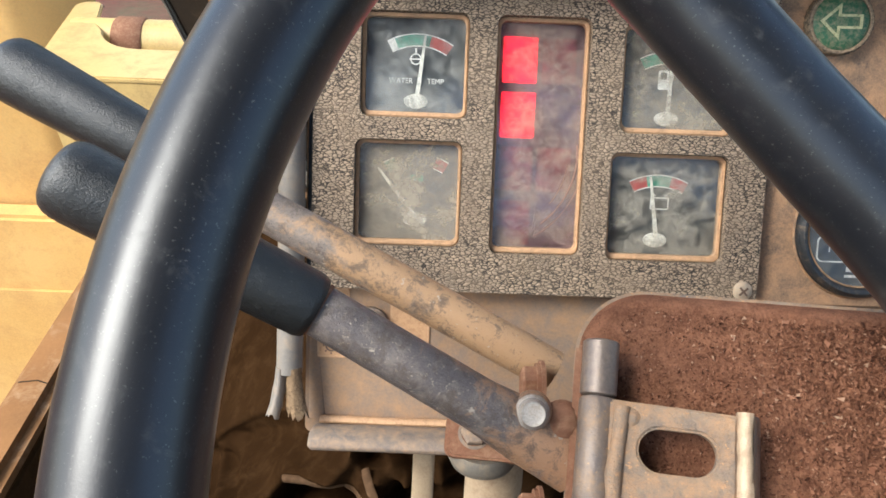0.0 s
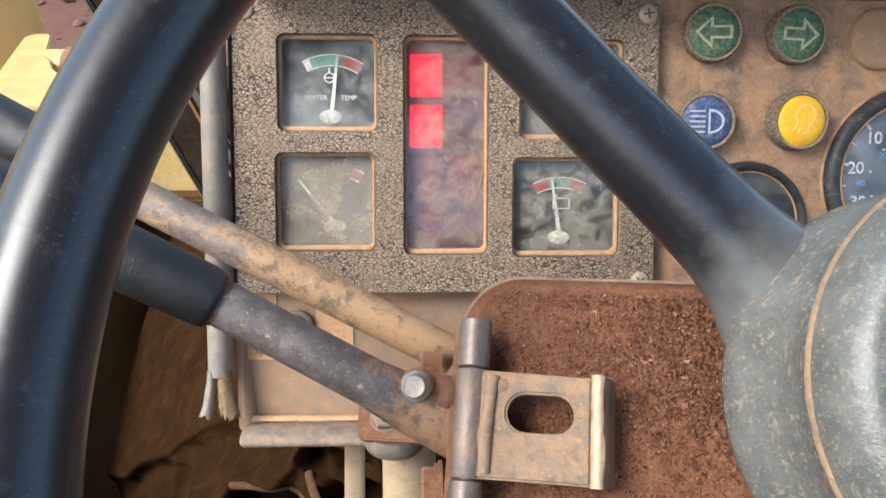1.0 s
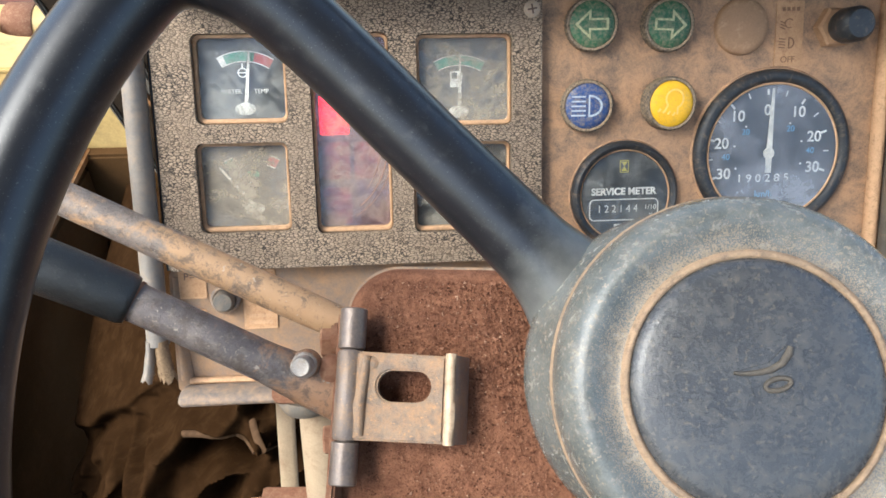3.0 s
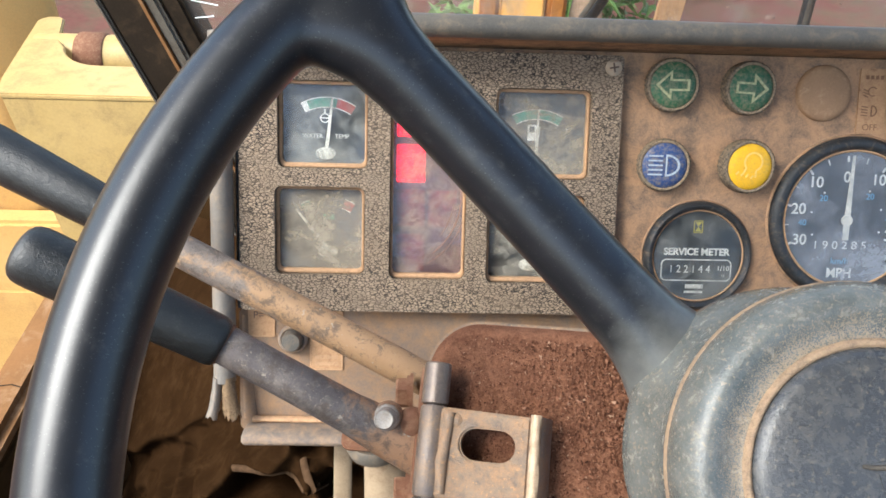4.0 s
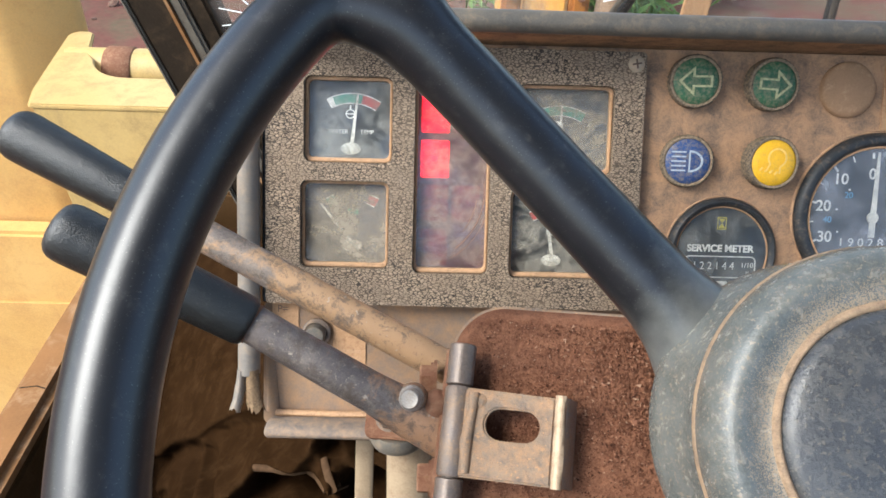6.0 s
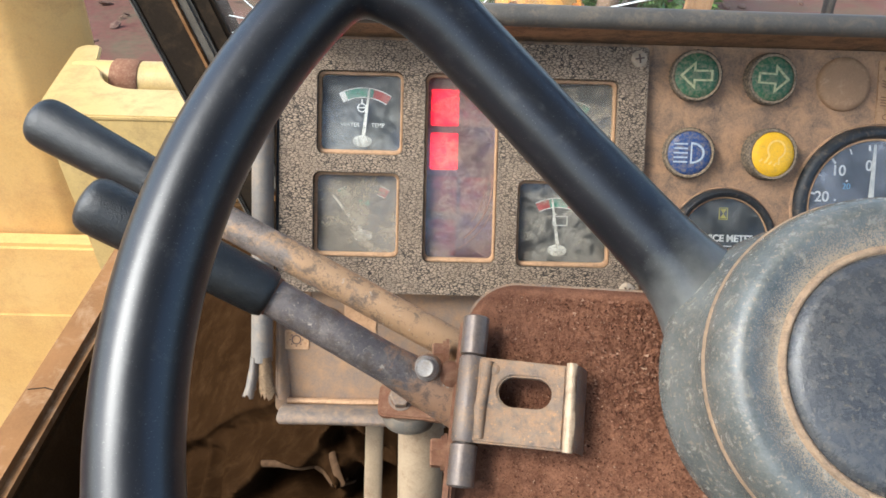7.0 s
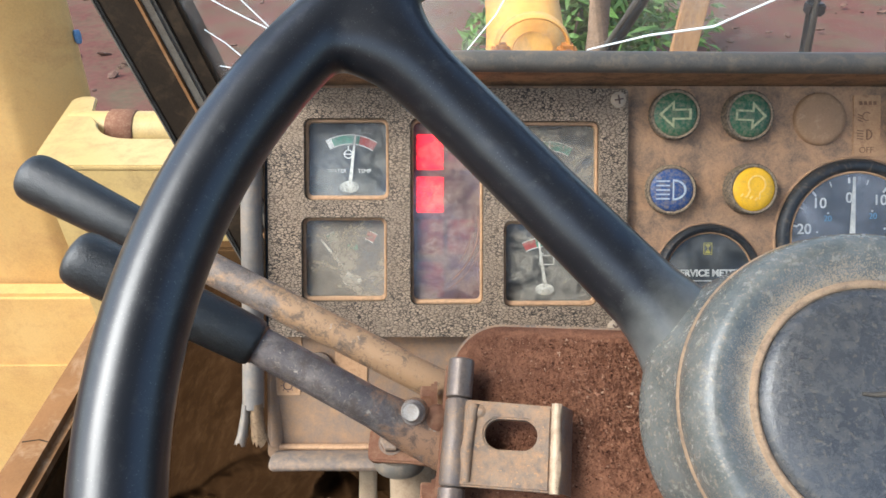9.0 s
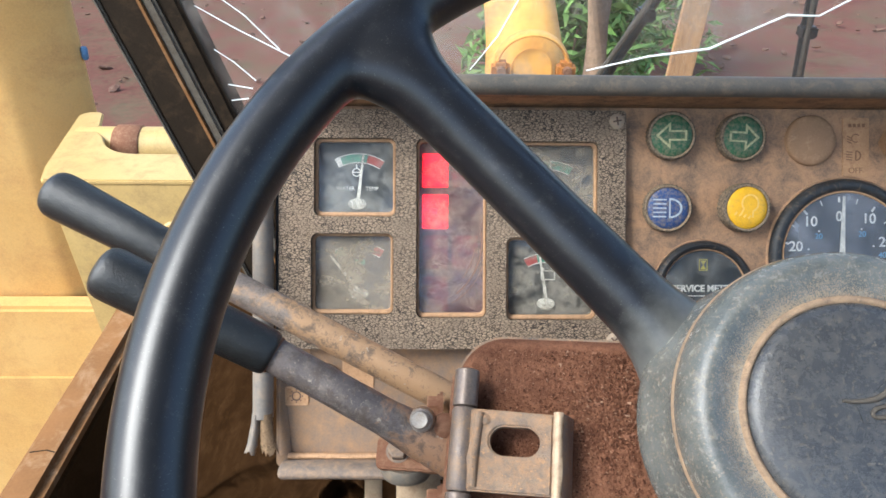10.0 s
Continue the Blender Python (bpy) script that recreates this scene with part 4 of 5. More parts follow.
for r0, a0, a1, w in ((0.0405, -52, 8, 0.0007), (0.0365, -38, -6, 0.0004), (0.0440, -60, -20, 0.0004)):
    part("wipe_mark", arc_band(0.0135, -0.0170, r0, r0 + w, a0, a1, -0.0034, -0.0033, 24), WIPE, warn, "dried streak of tan dust")


# ---- round instruments and lamps ----
def indicator(name, x, y, mat, label, symbol, symbol_mat, height=0.006, tilt=(0, 0), r=0.0150):
    th = thing(name, PANEL @ pose(x, y, -0.003, tilt[0], tilt[1], 0), label, "indicator lamp", group="indicator lamps")
    ridged = bmesh.new()
    n = 72
    rows = []
    for rr, z in ((r, -0.004), (r, height - 0.001), (r - 0.0012, height), (r - 0.0020, height), (r - 0.0022, height - 0.001)):
        rows.append([ridged.verts.new(((rr - (0.0004 if i % 2 and rr == r else 0)) * math.cos(2 * math.pi * i / n), (rr - (0.0004 if i % 2 and rr == r else 0)) * math.sin(2 * math.pi * i / n), z)) for i in range(n)])
    for a, b in zip(rows, rows[1:]):
        for i in range(n):
            ridged.faces.new((a[i], a[(i + 1) % n], b[(i + 1) % n], b[i]))
    part("collar", ridged, COLLAR, th, "ridged dusty black collar", 50)
    q = r - 0.0021
    part("lens", lathe([(0, height + 0.0004), (q * 0.6, height + 0.0002), (q * 0.95, height - 0.0004), (q, height - 0.0012)], 40), mat, th, smooth=60)
    part("dust_rim", lathe([(q - 0.0002, height - 0.0002), (q + 0.0004, height + 0.0002), (q + 0.0012, height + 0.0001)], 40), COLLAR_DUST, th, smooth=60)
    part("symbol", moved(symbol(), Matrix.Translation((0, 0, height + 0.0003))), symbol_mat, th)
    return th


def arrow():
    out = [(-0.0098, 0), (-0.0008, 0.0082), (-0.0008, 0.0032), (0.0090, 0.0032), (0.0090, -0.0032), (-0.0008, -0.0032), (-0.0008, -0.0082)]
    inn = [(-0.0078, 0), (-0.0020, 0.0055), (-0.0020, 0.0021), (0.0078, 0.0021), (0.0078, -0.0021), (-0.0020, -0.0021), (-0.0020, -0.0055)]
    return plate(out, 0, 0.0004, [inn])


def beam():
    d = [(0.0005 + 0.0080 * math.cos(radians(a)), 0.0062 * math.sin(radians(a))) for a in range(90, -91, -15)]
    i = [(0.0013 + 0.0060 * math.cos(radians(a)), 0.0050 * math.sin(radians(a))) for a in range(90, -91, -15)]
    return joined(plate(d, 0, 0.0004, [i]), *[bar(-0.0092, y, -0.0012, y, 0.0009, 0, 0.0004) for y in (0.0052, 0.0026, 0.0, -0.0026, -0.0052)])


def bulb():
    return joined(arc_band(0.0008, 0.0030, 0.0046, 0.0056, -55, 235, 0, 0.0003, 30), bar(-0.0022, -0.0012, -0.0032, -0.0052, 0.0010, 0, 0.0003), bar(0.0038, -0.0012, 0.0046, -0.0050, 0.0010, 0, 0.0003),
                  *[bar(-0.0070 + 0.003 * k, -0.0062, -0.0058 + 0.003 * k, -0.0042, 0.0010, 0, 0.0003) for k in range(4)])


indicator("turn_signal_lamp", 0.1705, 0.0487, GREEN_LENS, "green turn signal lamp with an outlined arrow pointing to the door", arrow, SYMBOL, 0.0065, (2, -4))
indicator("turn_signal_lamp", 0.2139, 0.0481, GREEN_LENS, "green turn signal lamp with an outlined arrow pointing outwards", lambda: moved(arrow(), pose(0, 0, 0, 0, 0, 178)), SYMBOL, 0.0065, (3, 3))
indicator("high_beam_lamp", 0.1686, 0.0043, BLUE_LENS, "blue high beam lamp with a pale headlight symbol", beam, SYMBOL_BLUE, 0.0060, (2, -4))
indicator("work_lamp_indicator", 0.2156, 0.0047, YELLOW_LENS, "bright yellow tell-tale lamp in a ridged collar", lambda: moved(bulb(), pose(0, 0, 0, 0, 0, -14)), plain("faded_symbol", (0.78, 0.50, 0.12), 0.6), 0.0086, (2, 3), 0.0152)

plug = thing("blanking_plug", PANEL, "brown plastic blanking plug in the dashboard", "plug")
part("disc", lathe([(0, 0.0010), (0.012, 0.0008), (0.0148, 0.0), (0.0156, -0.0014), (0.0158, -0.0045)], 44, Matrix.Translation((0.2582, 0.0466, 0))), PLUG, plug, smooth=50)


def meter(name, x, y, r, label, glass):
    th = thing(name, PANEL @ Matrix.Translation((x, y, -0.003)), label, "meter")
    part("bezel_ring", lathe([(r * 1.03, -0.002), (r * 1.03, 0.0015), (r, 0.0045), (r * 0.955, 0.0058), (r * 0.90, 0.0052), (r * 0.865, 0.0030), (r * 0.855, 0.0)], 64), BLACK_RING, th, smooth=50)
    part("dust_line", lathe([(r * 0.868, 0.0031), (r * 0.850, 0.0037), (r * 0.838, 0.0027)], 64), LIP, th, "tan dust line round the glass", 50)
    part("dust_skirt", lathe([(r * 1.075, -0.0008), (r * 1.04, 0.0012), (r * 1.02, 0.0006)], 64), DASH, th, smooth=50)
    part("dial", lathe([(0, 0.0006), (r * 0.87, 0.0006)], 48), DIAL, th)
    g = part("glass", lathe([(0, 0.0030), (r * 0.86, 0.0028)], 48), glass, th)
    g.visible_shadow = False
    return th


service = meter("service_meter", 0.1920, -0.0476, 0.0308, "round black service meter with white lettering and dusty ring", GLASS_CLEAN)
part("lettering", lettering("SERVICE METER", 0.0056, 0.0, 0.0020, 0.0007, squash=1.0, bold=0.00022), INK_WHITE, service)
part("counter_frame", plate(rounded(-0.0205, 0.0210, -0.0150, -0.0022, 0.003), 0.0006, 0.0010, [rounded(-0.0199, 0.0204, -0.0144, -0.0028, 0.0026)]), INK_WHITE, service)
part("counter", lettering("1 2 2 1 4 4", 0.0062, -0.0035, -0.0082, 0.0007, squash=0.9), INK_WHITE, service)
part("fraction", joined(lettering("1/10", 0.0042, 0.0162, -0.0075, 0.0007), lettering("H", 0.0024, 0.0165, -0.0118, 0.0007)), INK_WHITE, service)
part("mark", joined(bar(-0.0055, -0.0182, 0.0050, -0.0182, 0.0024, 0.0006, 0.0009), bar(-0.0060, -0.0215, 0.0050, -0.0215, 0.0013, 0.0006, 0.0009)), INK_WHITE, service)
part("hourglass", joined(plate([(-0.0018, 0.0195), (0.0018, 0.0195), (0.0, 0.0168)], 0.0006, 0.0010), plate([(-0.0018, 0.0141), (0.0018, 0.0141), (0.0, 0.0168)], 0.0006, 0.0010),
     plate(rounded(-0.0026, 0.0026, 0.0132, 0.0204, 0.0003, 2), 0.0006, 0.0008, [rounded(-0.0022, 0.0022, 0.0136, 0.0200, 0.0003, 2)])), plain("hourglass_yellow", (0.60, 0.50, 0.06), 0.6), service)

speed = meter("speedometer", 0.2802, -0.0246, 0.0462, "large round black speedometer with white numbers and needle", GLASS_SPEED_SHEEN)
DX, DY = -0.0017, -0.0008                          # the dial's pivot
for side in (-1, 1):
    for num, a in (("10", 132), ("20", 168), ("30", 204)):
        ca = radians(a) if side < 0 else radians(186 - a)
        part("number", lettering(num, 0.0088, DX + 0.0292 * math.cos(ca), DY + 0.0290 * math.sin(ca), 0.0007, bold=0.0001), INK_WHITE, speed)
        part("dot", moved(lathe([(0, 0.0009), (0.0006, 0.0009), (0.0006, 0.0006)], 10), Matrix.Translation((DX + 0.0212 * math.cos(ca), DY + 0.0212 * math.sin(ca), 0))), INK_WHITE, speed)
    for num, a, rr in (("20", 139, 0.0190), ("40", 184, 0.0258)):
        ca = radians(a) if side < 0 else radians(186 - a)
        part("inner_number", lettering(num, 0.0050, DX + rr * math.cos(ca), DY + rr * math.sin(ca), 0.0007), INK_BLUE, speed)
part("number", lettering("0", 0.0088, DX - 0.0016, DY + 0.0248, 0.0007, bold=0.0001), INK_WHITE, speed)
for q in range(-6, 7):
    a = radians(93 + 18.4 * q)
    part("tick", bar(DX + 0.0338 * math.cos(a), DY + 0.0338 * math.sin(a), DX + 0.0372 * math.cos(a), DY + 0.0372 * math.sin(a), 0.0012 if q % 2 == 0 else 0.0007, 0.0006, 0.0009), INK_WHITE, speed)
part("odometer", lettering("1 9 0 2 8 5", 0.0066, DX - 0.0024, DY - 0.0148, 0.0007, squash=1.12), INK_WHITE, speed)
part("unit", lettering("km/h", 0.0054, DX - 0.0016, DY - 0.0240, 0.0007), INK_BLUE, speed)
part("unit", lettering("MPH", 0.0080, DX - 0.0014, DY - 0.0312, 0.0007, squash=0.95, bold=0.00015), INK_WHITE, speed)
part("needle", moved(joined(plate([(-0.0018, -0.0115), (0.0018, -0.0115), (0.0019, 0.0), (0.0016, 0.0375), (0.0002, 0.0375), (-0.0017, 0.0)], 0.0014, 0.0018), lathe([(0, 0.0024), (0.0032, 0.0022), (0.0034, 0.0014)], 20)), Matrix.Translation((DX, DY, 0))), NEEDLE, speed)

label_plate = thing("switch_label", PANEL, "worn copper-coloured switch label reading OFF with a lamp symbol", "label")
part("plate", plate(rounded(0.2788, 0.2950, 0.0244, 0.0608, 0.001, 3), -0.003, -0.0022), STICKER, label_plate)
part("lettering", lettering("OFF", 0.0050, 0.2866, 0.0280, -0.0021), LABEL_INK, label_plate)
part("symbol", joined(*[bar(0.2808, y, 0.2846, y - 0.0004, 0.0006, -0.0022, -0.0020) for y in (0.0350, 0.0366, 0.0382, 0.0398)], arc_band(0.2868, 0.0374, 0.0026, 0.0033, -90, 90, -0.0022, -0.0020), bar(0.2868, 0.0344, 0.2868, 0.0404, 0.0007, -0.0022, -0.0020)), LABEL_INK, label_plate)
part("symbol", joined(*[bar(0.2812, y, 0.2842, y - 0.0012, 0.0006, -0.0022, -0.0020) for y in (0.0462, 0.0478, 0.0494)], arc_band(0.2866, 0.0482, 0.0022, 0.0028, 40, 300, -0.0022, -0.0020)), LABEL_INK, label_plate)
part("print", joined(*[bar(x, 0.0560, x + 0.0018, 0.0562, 0.0022, -0.0022, -0.0020) for x in (0.2820, 0.2848, 0.2876, 0.2904)]), LABEL_INK, label_plate)
switch = thing("rotary_switch", PANEL, "dark rotary switch knob on a dusty hexagonal nut", "switch")
part("nut", hexagon(0.0120, -0.003, 0.0040, Matrix.Translation((0.3130, 0.0455, 0))), PLUG, switch)
part("knob", lathe([(0, 0.022), (0.0075, 0.0215), (0.0095, 0.019), (0.0098, 0.008), (0.0085, 0.004)], 28, Matrix.Translation((0.3145, 0.0455, 0))), BLACK_RING, switch, smooth=40)

# lower panel: stickers and a push button
for nm, u0, u1, v0, v1, lab, rows_ in (("sticker", -0.0677, -0.0520, -0.1010, -0.0841, "small worn copper sticker beside a push button", (("P=", 0.0060, -0.0615, -0.0880),)),
                                       ("sticker", -0.0320, -0.0125, -0.1206, -0.0850, "small worn copper sticker with faded print", ()),
                                       ("sticker", -0.0680, -0.0530, -0.1192, -0.1075, "small worn copper sticker with a round mark", ())):
    st = thing(nm, PANEL, lab, "sticker", group="stickers")
    part("backing", plate(rounded(u0, u1, v0, v1, 0.0008, 2), -0.0075, -0.0068), STICKER, st)
    part("border", plate(rounded(u0 + 0.0004, u1 - 0.0004, v0 + 0.0004, v1 - 0.0004, 0.0006, 2), -0.0069, -0.0066, [rounded(u0 + 0.001, u1 - 0.001, v0 + 0.001, v1 - 0.001, 0.0005, 2)]), LIP, st)
    for txt, size, tx, ty in rows_:
        part("lettering", lettering(txt, size, tx, ty, -0.0068), DARK_INK, st)
    if u0 == -0.0320:
        part("lettering", lettering("OFF", 0.0042, -0.0205, -0.0925, -0.0068), LIP, st)
        part("print", joined(*[bar(u0 + 0.003, y, u1 - 0.003, y, 0.0022, -0.0068, -0.0066) for y in (-0.1165, -0.1125)]), LIP, st)
    if v1 == -0.1075:
        part("print", joined(arc_band(-0.0605, -0.1133, 0.0022, 0.0030, 0, 359, -0.0068, -0.0066, 20), *[bar(-0.0605 + 0.0034 * math.cos(q), -0.1133 + 0.0034 * math.sin(q), -0.0605 + 0.0042 * math.cos(q), -0.1133 + 0.0042 * math.sin(q), 0.0008, -0.0068, -0.0066) for q in [k * 0.785 for k in range(8)]]), DARK_INK, st)
button = thing("push_button", PANEL, "round dusty dark push button", "button")
part("collar", lathe([(0.0085, -0.008), (0.0085, -0.004), (0.0070, -0.0025), (0.0062, -0.003)], 28, Matrix.Translation((-0.0415, -0.1015, 0))), LEDGE, button, smooth=40)
part("cap", lathe([(0, 0.004), (0.0050, 0.0035), (0.0060, 0.001), (0.0060, -0.006)], 28, Matrix.Translation((-0.0415, -0.1015, 0))), TRIM, button, smooth=40)

# ---- steering wheel ----
RIM_R, TUBE = 0.2018, 0.0131
wheel = thing("steering_wheel", WHEEL, "black rubber-covered three-spoke steering wheel with a dusty hub", "steering wheel")
mould = [sweep([(RIM_R * math.cos(2 * math.pi * i / 160), RIM_R * math.sin(2 * math.pi * i / 160), 0) for i in range(160)], TUBE, 28, closed=True)]
SPOKES = (134.5, 14.5, 254.5)
for a in SPOKES:
    ca, sa_ = math.cos(radians(a)), math.sin(radians(a))
    prof = ((0.030, -0.036, 0.0255, 0.0180, 0.0), (0.042, -0.033, 0.0205, 0.0165, 0.0), (0.052, -0.0305, 0.0160, 0.0146, 0.0), (0.062, -0.0285, 0.0138, 0.0134, 0.0), (0.080, -0.0258, 0.0132, 0.0128, 0.0), (0.110, -0.0210, 0.0128, 0.0124, 0.0002),
            (0.140, -0.0152, 0.0127, 0.0124, 0.0005), (0.155, -0.0115, 0.0127, 0.0124, 0.0012), (0.166, -0.0080, 0.0128, 0.0125, 0.0022), (0.176, -0.0045, 0.0140, 0.0126, 0.0030), (0.186, -0.0018, 0.0185, 0.0126, 0.0036), (0.194, -0.0004, 0.0270, 0.0124, 0.0038), (0.2015, 0.0, 0.0390, 0.0120, 0.0036))
    mould.append(sweep([(r * ca - o * sa_, r * sa_ + o * ca, h) for r, h, _, _, o in prof], [(w, k) for _, _, w, k, _ in prof], 28))
me = bpy.data.meshes.new("mould")
whole = joined(*mould)
bmesh.ops.recalc_face_normals(whole, faces=whole.faces)
whole.to_mesh(me)
whole.free()
tmp = new("mould", me)
fuse = tmp.modifiers.new("fuse", "REMESH")
fuse.mode, fuse.voxel_size, fuse.use_smooth_shade = "VOXEL", 0.0018, True
ease = tmp.modifiers.new("ease", "SMOOTH")
ease.factor, ease.iterations = 0.5, 14
bpy.context.view_layer.update()
fused = bpy.data.meshes.new_from_object(tmp.evaluated_get(bpy.context.evaluated_depsgraph_get()))
bpy.data.objects.remove(tmp)
normals = [v.normal.copy() for v in fused.vertices]
groups = {"rim": [], 0: [], 1: [], 2: []}
for f in fused.polygons:
    q = f.center
    if math.hypot(q.x, q.y) > 0.176:
        groups["rim"].append(f)
    else:
        ang = math.degrees(math.atan2(q.y, q.x))
        groups[min(range(3), key=lambda k: abs((ang - SPOKES[k] + 180) % 360 - 180))].append(f)
for key, faces in groups.items():
    used = sorted({v for f in faces for v in f.vertices})
    index = {v: n for n, v in enumerate(used)}
    piece = bpy.data.meshes.new("rim" if key == "rim" else "spoke")
    piece.from_pydata([fused.vertices[v].co for v in used], [], [[index[v] for v in f.vertices] for f in faces])
    for f in piece.polygons:
        f.use_smooth = True
    piece.normals_split_custom_set_from_vertices([normals[v] for v in used])
    piece.materials.append(SPOKE)
    ob = new(piece.name, piece)
    ob.parent = wheel
bpy.data.meshes.remove(fused)


def hub_part(name, bm, mat, label):
    ob = part(name, bm, mat, wheel, label, 60)
    ob.matrix_basis = HUB_IN_WHEEL
    return ob


hub_prof = [(0.0318, -0.0221), (0.0332, -0.0226), (0.0350, -0.0228), (0.0370, -0.0221), (0.0390, -0.0209), (0.0408, -0.0202), (0.0425, -0.0202), (0.0442, -0.0211), (0.0458, -0.0231), (0.0470, -0.0258), (0.0478, -0.0292), (0.0482, -0.0330), (0.0476, -0.0370), (0.0462, -0.0405), (0.0450, -0.0450), (0.0450, -0.0510), (0.0462, -0.0570), (0.0485, -0.0630), (0.0505, -0.0680), (0.0515, -0.0725), (0.0500, -0.0790), (0.0300, -0.0860), (0.0270, -0.1100)]
hub_part("hub", lathe(hub_prof, 72), HUB, "dusty worn grey-black hub")
hub_part("cap", lathe([(0, -0.0178), (0.012, -0.0180), (0.022, -0.0187), (0.028, -0.0197), (0.0300, -0.0206), (0.0309, -0.0220)], 64), CAP, "smooth black horn cap")
hub_part("seam_dust", lathe([(0.0480, -0.0322), (0.04855, -0.0332), (0.0486, -0.0342), (0.0479, -0.0352)], 72), RING_DUST, "thin line of tan dust under the hub dome")
hub_part("dust_ring", lathe([(0.0308, -0.0222), (0.0313, -0.0213), (0.0319, -0.0211), (0.0325, -0.0214), (0.0331, -0.0222)], 72), RING_DUST, "ring of packed tan dust")
plaque = plate([(-0.0085, 0.0035), (-0.0040, 0.0012), (-0.0030, -0.0030), (0.0080, -0.0032), (0.0112, 0.0020), (0.0098, 0.0085), (0.0058, 0.0102), (0.0010, 0.0060)], -0.0192, -0.01765, bevel=0.0005, seg=3)
hub_part("emblem", plaque, CAP, "low moulded emblem on the horn cap")
crescent = [(-0.0072, 0.0032), (-0.0045, 0.0030), (-0.0015, 0.0032), (0.0015, 0.0038), (0.0042, 0.0052), (0.0060, 0.0075), (0.0066, 0.0092)]
hub_part("emblem_ridge", sweep([(x, y, -0.0176) for x, y in crescent], [(0.0004, 0.0005), (0.0006, 0.0007), (0.0007, 0.0008), (0.0008, 0.0009), (0.0009, 0.0009), (0.0010, 0.0008), (0.0007, 0.0005)], 12), RING_DUST_DARK, "dusty curved ridge of the emblem")
oval = [(0.0030 + 0.0030 * math.cos(radians(q)) - 0.0004 * math.sin(radians(q)), 0.0004 + 0.0013 * math.sin(radians(q)) + 0.0007 * math.cos(radians(q)), -0.01745) for q in range(0, 360, 15)]
hub_part("emblem_oval", sweep(oval, [0.0006] * len(oval), 8, closed=True), RING_DUST_DARK, "dusty raised oval of the emblem")

# ---- steering column cover, hinge and latch ----
cover = thing("column_cover", COVER, "steel column cover plate caked with red-brown dirt", "cover plate")
bm = bmesh.new()
nx, ny = 280, 180
X0, X1, Y0, Y1, RC = -0.1335, 0.045, -0.0580, 0.0505, 0.021
grid = {}
for i in range(nx + 1):
    for j in range(ny + 1):
        x, y = X0 + (X1 - X0) * i / nx, Y0 + (Y1 - Y0) * j / ny
        # squeeze the corners round
        for cx, sx in ((X0 + RC, -1), (X1 - RC, 1)):
            for cy, sy in ((Y0 + RC, -1), (Y1 - RC, 1)):
                dx, dy = (x - cx) * sx, (y - cy) * sy
                if dx > 0 and dy > 0:
                    m_, l_ = max(dx, dy), math.hypot(dx, dy)
                    x, y = cx + sx * dx * m_ / l_, cy + sy * dy * m_ / l_
        e = min(i, nx - i, (j * 1.0), ny - j) / 7.5
        edge = max(0.0, 1 - e) ** 2
        p = Vector((x * 260, y * 260, 0))
        clump = max(0.0, min(1.0, (x + 0.100) / 0.05)) * max(0.0, min(1.0, (y + 0.022) / 0.03))
        h = 0.00035 * noise.noise(p) + 0.0003 * noise.noise(p * 2.7) + clump * 0.0013 * noise.noise(p * 4.5) + clump * 0.0036 * max(0, noise.noise(p * 0.8 + Vector((9, 3, 1))) + 0.2) * (0.6 + noise.noise(p * 1.9))
        grid[i, j] = bm.verts.new((x, y, -0.1255 - 0.004 * edge + (h if e > 1 else h * 0.2)))
for i in range(nx):
    for j in range(ny):
        bm.faces.new((grid[i, j], grid[i + 1, j], grid[i + 1, j + 1], grid[i, j + 1]))
part("dirt_face", bm, RED_DIRT, cover, smooth=60)
part("plate_edge", plate(rounded(X0 - 0.0012, X1 + 0.001, Y0 - 0.001, Y1 + 0.0012, RC + 0.001, 10), -0.1345, -0.1282, bevel=0.0022, seg=3), BRACKET, cover, "worn steel edge", 40)
rng = random.Random(11)
crumbs = bmesh.new()
made = 0
while made < 26000:
    x, y = rng.uniform(X0 + 0.012, X1 - 0.01), rng.uniform(Y0 + 0.01, Y1 - 0.006)
    dens = 0.45 + 0.55 * max(0.0, min(1.0, (x + 0.105) / 0.045)) * max(0.1, min(1.0, (y + 0.026) / 0.035))
    if rng.random() > dens:
        continue
    made += 1
    s = rng.uniform(0.00020, 0.00050) * (1.6 if rng.random() < 0.07 else 1) * (0.55 + 0.85 * dens)
    c = Vector((x, y, -0.1252 + s * 0.5 + 0.0014 * max(0, dens - 0.4) * rng.random()))
    vs = [crumbs.verts.new(c + Vector((rng.uniform(-1, 1), rng.uniform(-1, 1), rng.uniform(-0.4, 0.9))) * s * 1.3) for _ in range(4)]
    for f in ((0, 1, 2), (0, 1, 3), (0, 2, 3), (1, 2, 3)):
        crumbs.faces.new([vs[k] for k in f])
tagged(part("loose_dirt", crumbs, CRUMB, cover), kind="stuff")

latch = thing("hinge_latch", COVER, "tan rusty steel hinge latch with an oval slot", "latch")
AX, AH = -0.1268, -0.1120
for y0, y1, mat, nm in ((0.0150, 0.0308, KNUCKLE, "knuckle"), (-0.0188, 0.0145, ROLLED, "middle_knuckle"), (-0.0352, -0.0193, KNUCKLE, "knuckle")):
    part(nm, rod((AX, y0, AH), (AX, y1, AH), ((0, 0.0), (0, 0.0046), (0.03, 0.0052), (0.97, 0.0052), (1, 0.0046), (1, 0.0)), 28), mat, latch, smooth=40)
part("pin", rod((AX, -0.0354, AH), (AX, 0.0310, AH), ((0, 0), (0, 0.0030), (1, 0.0030), (1, 0)), 20), STEEL_LEVER, latch)
slot = []
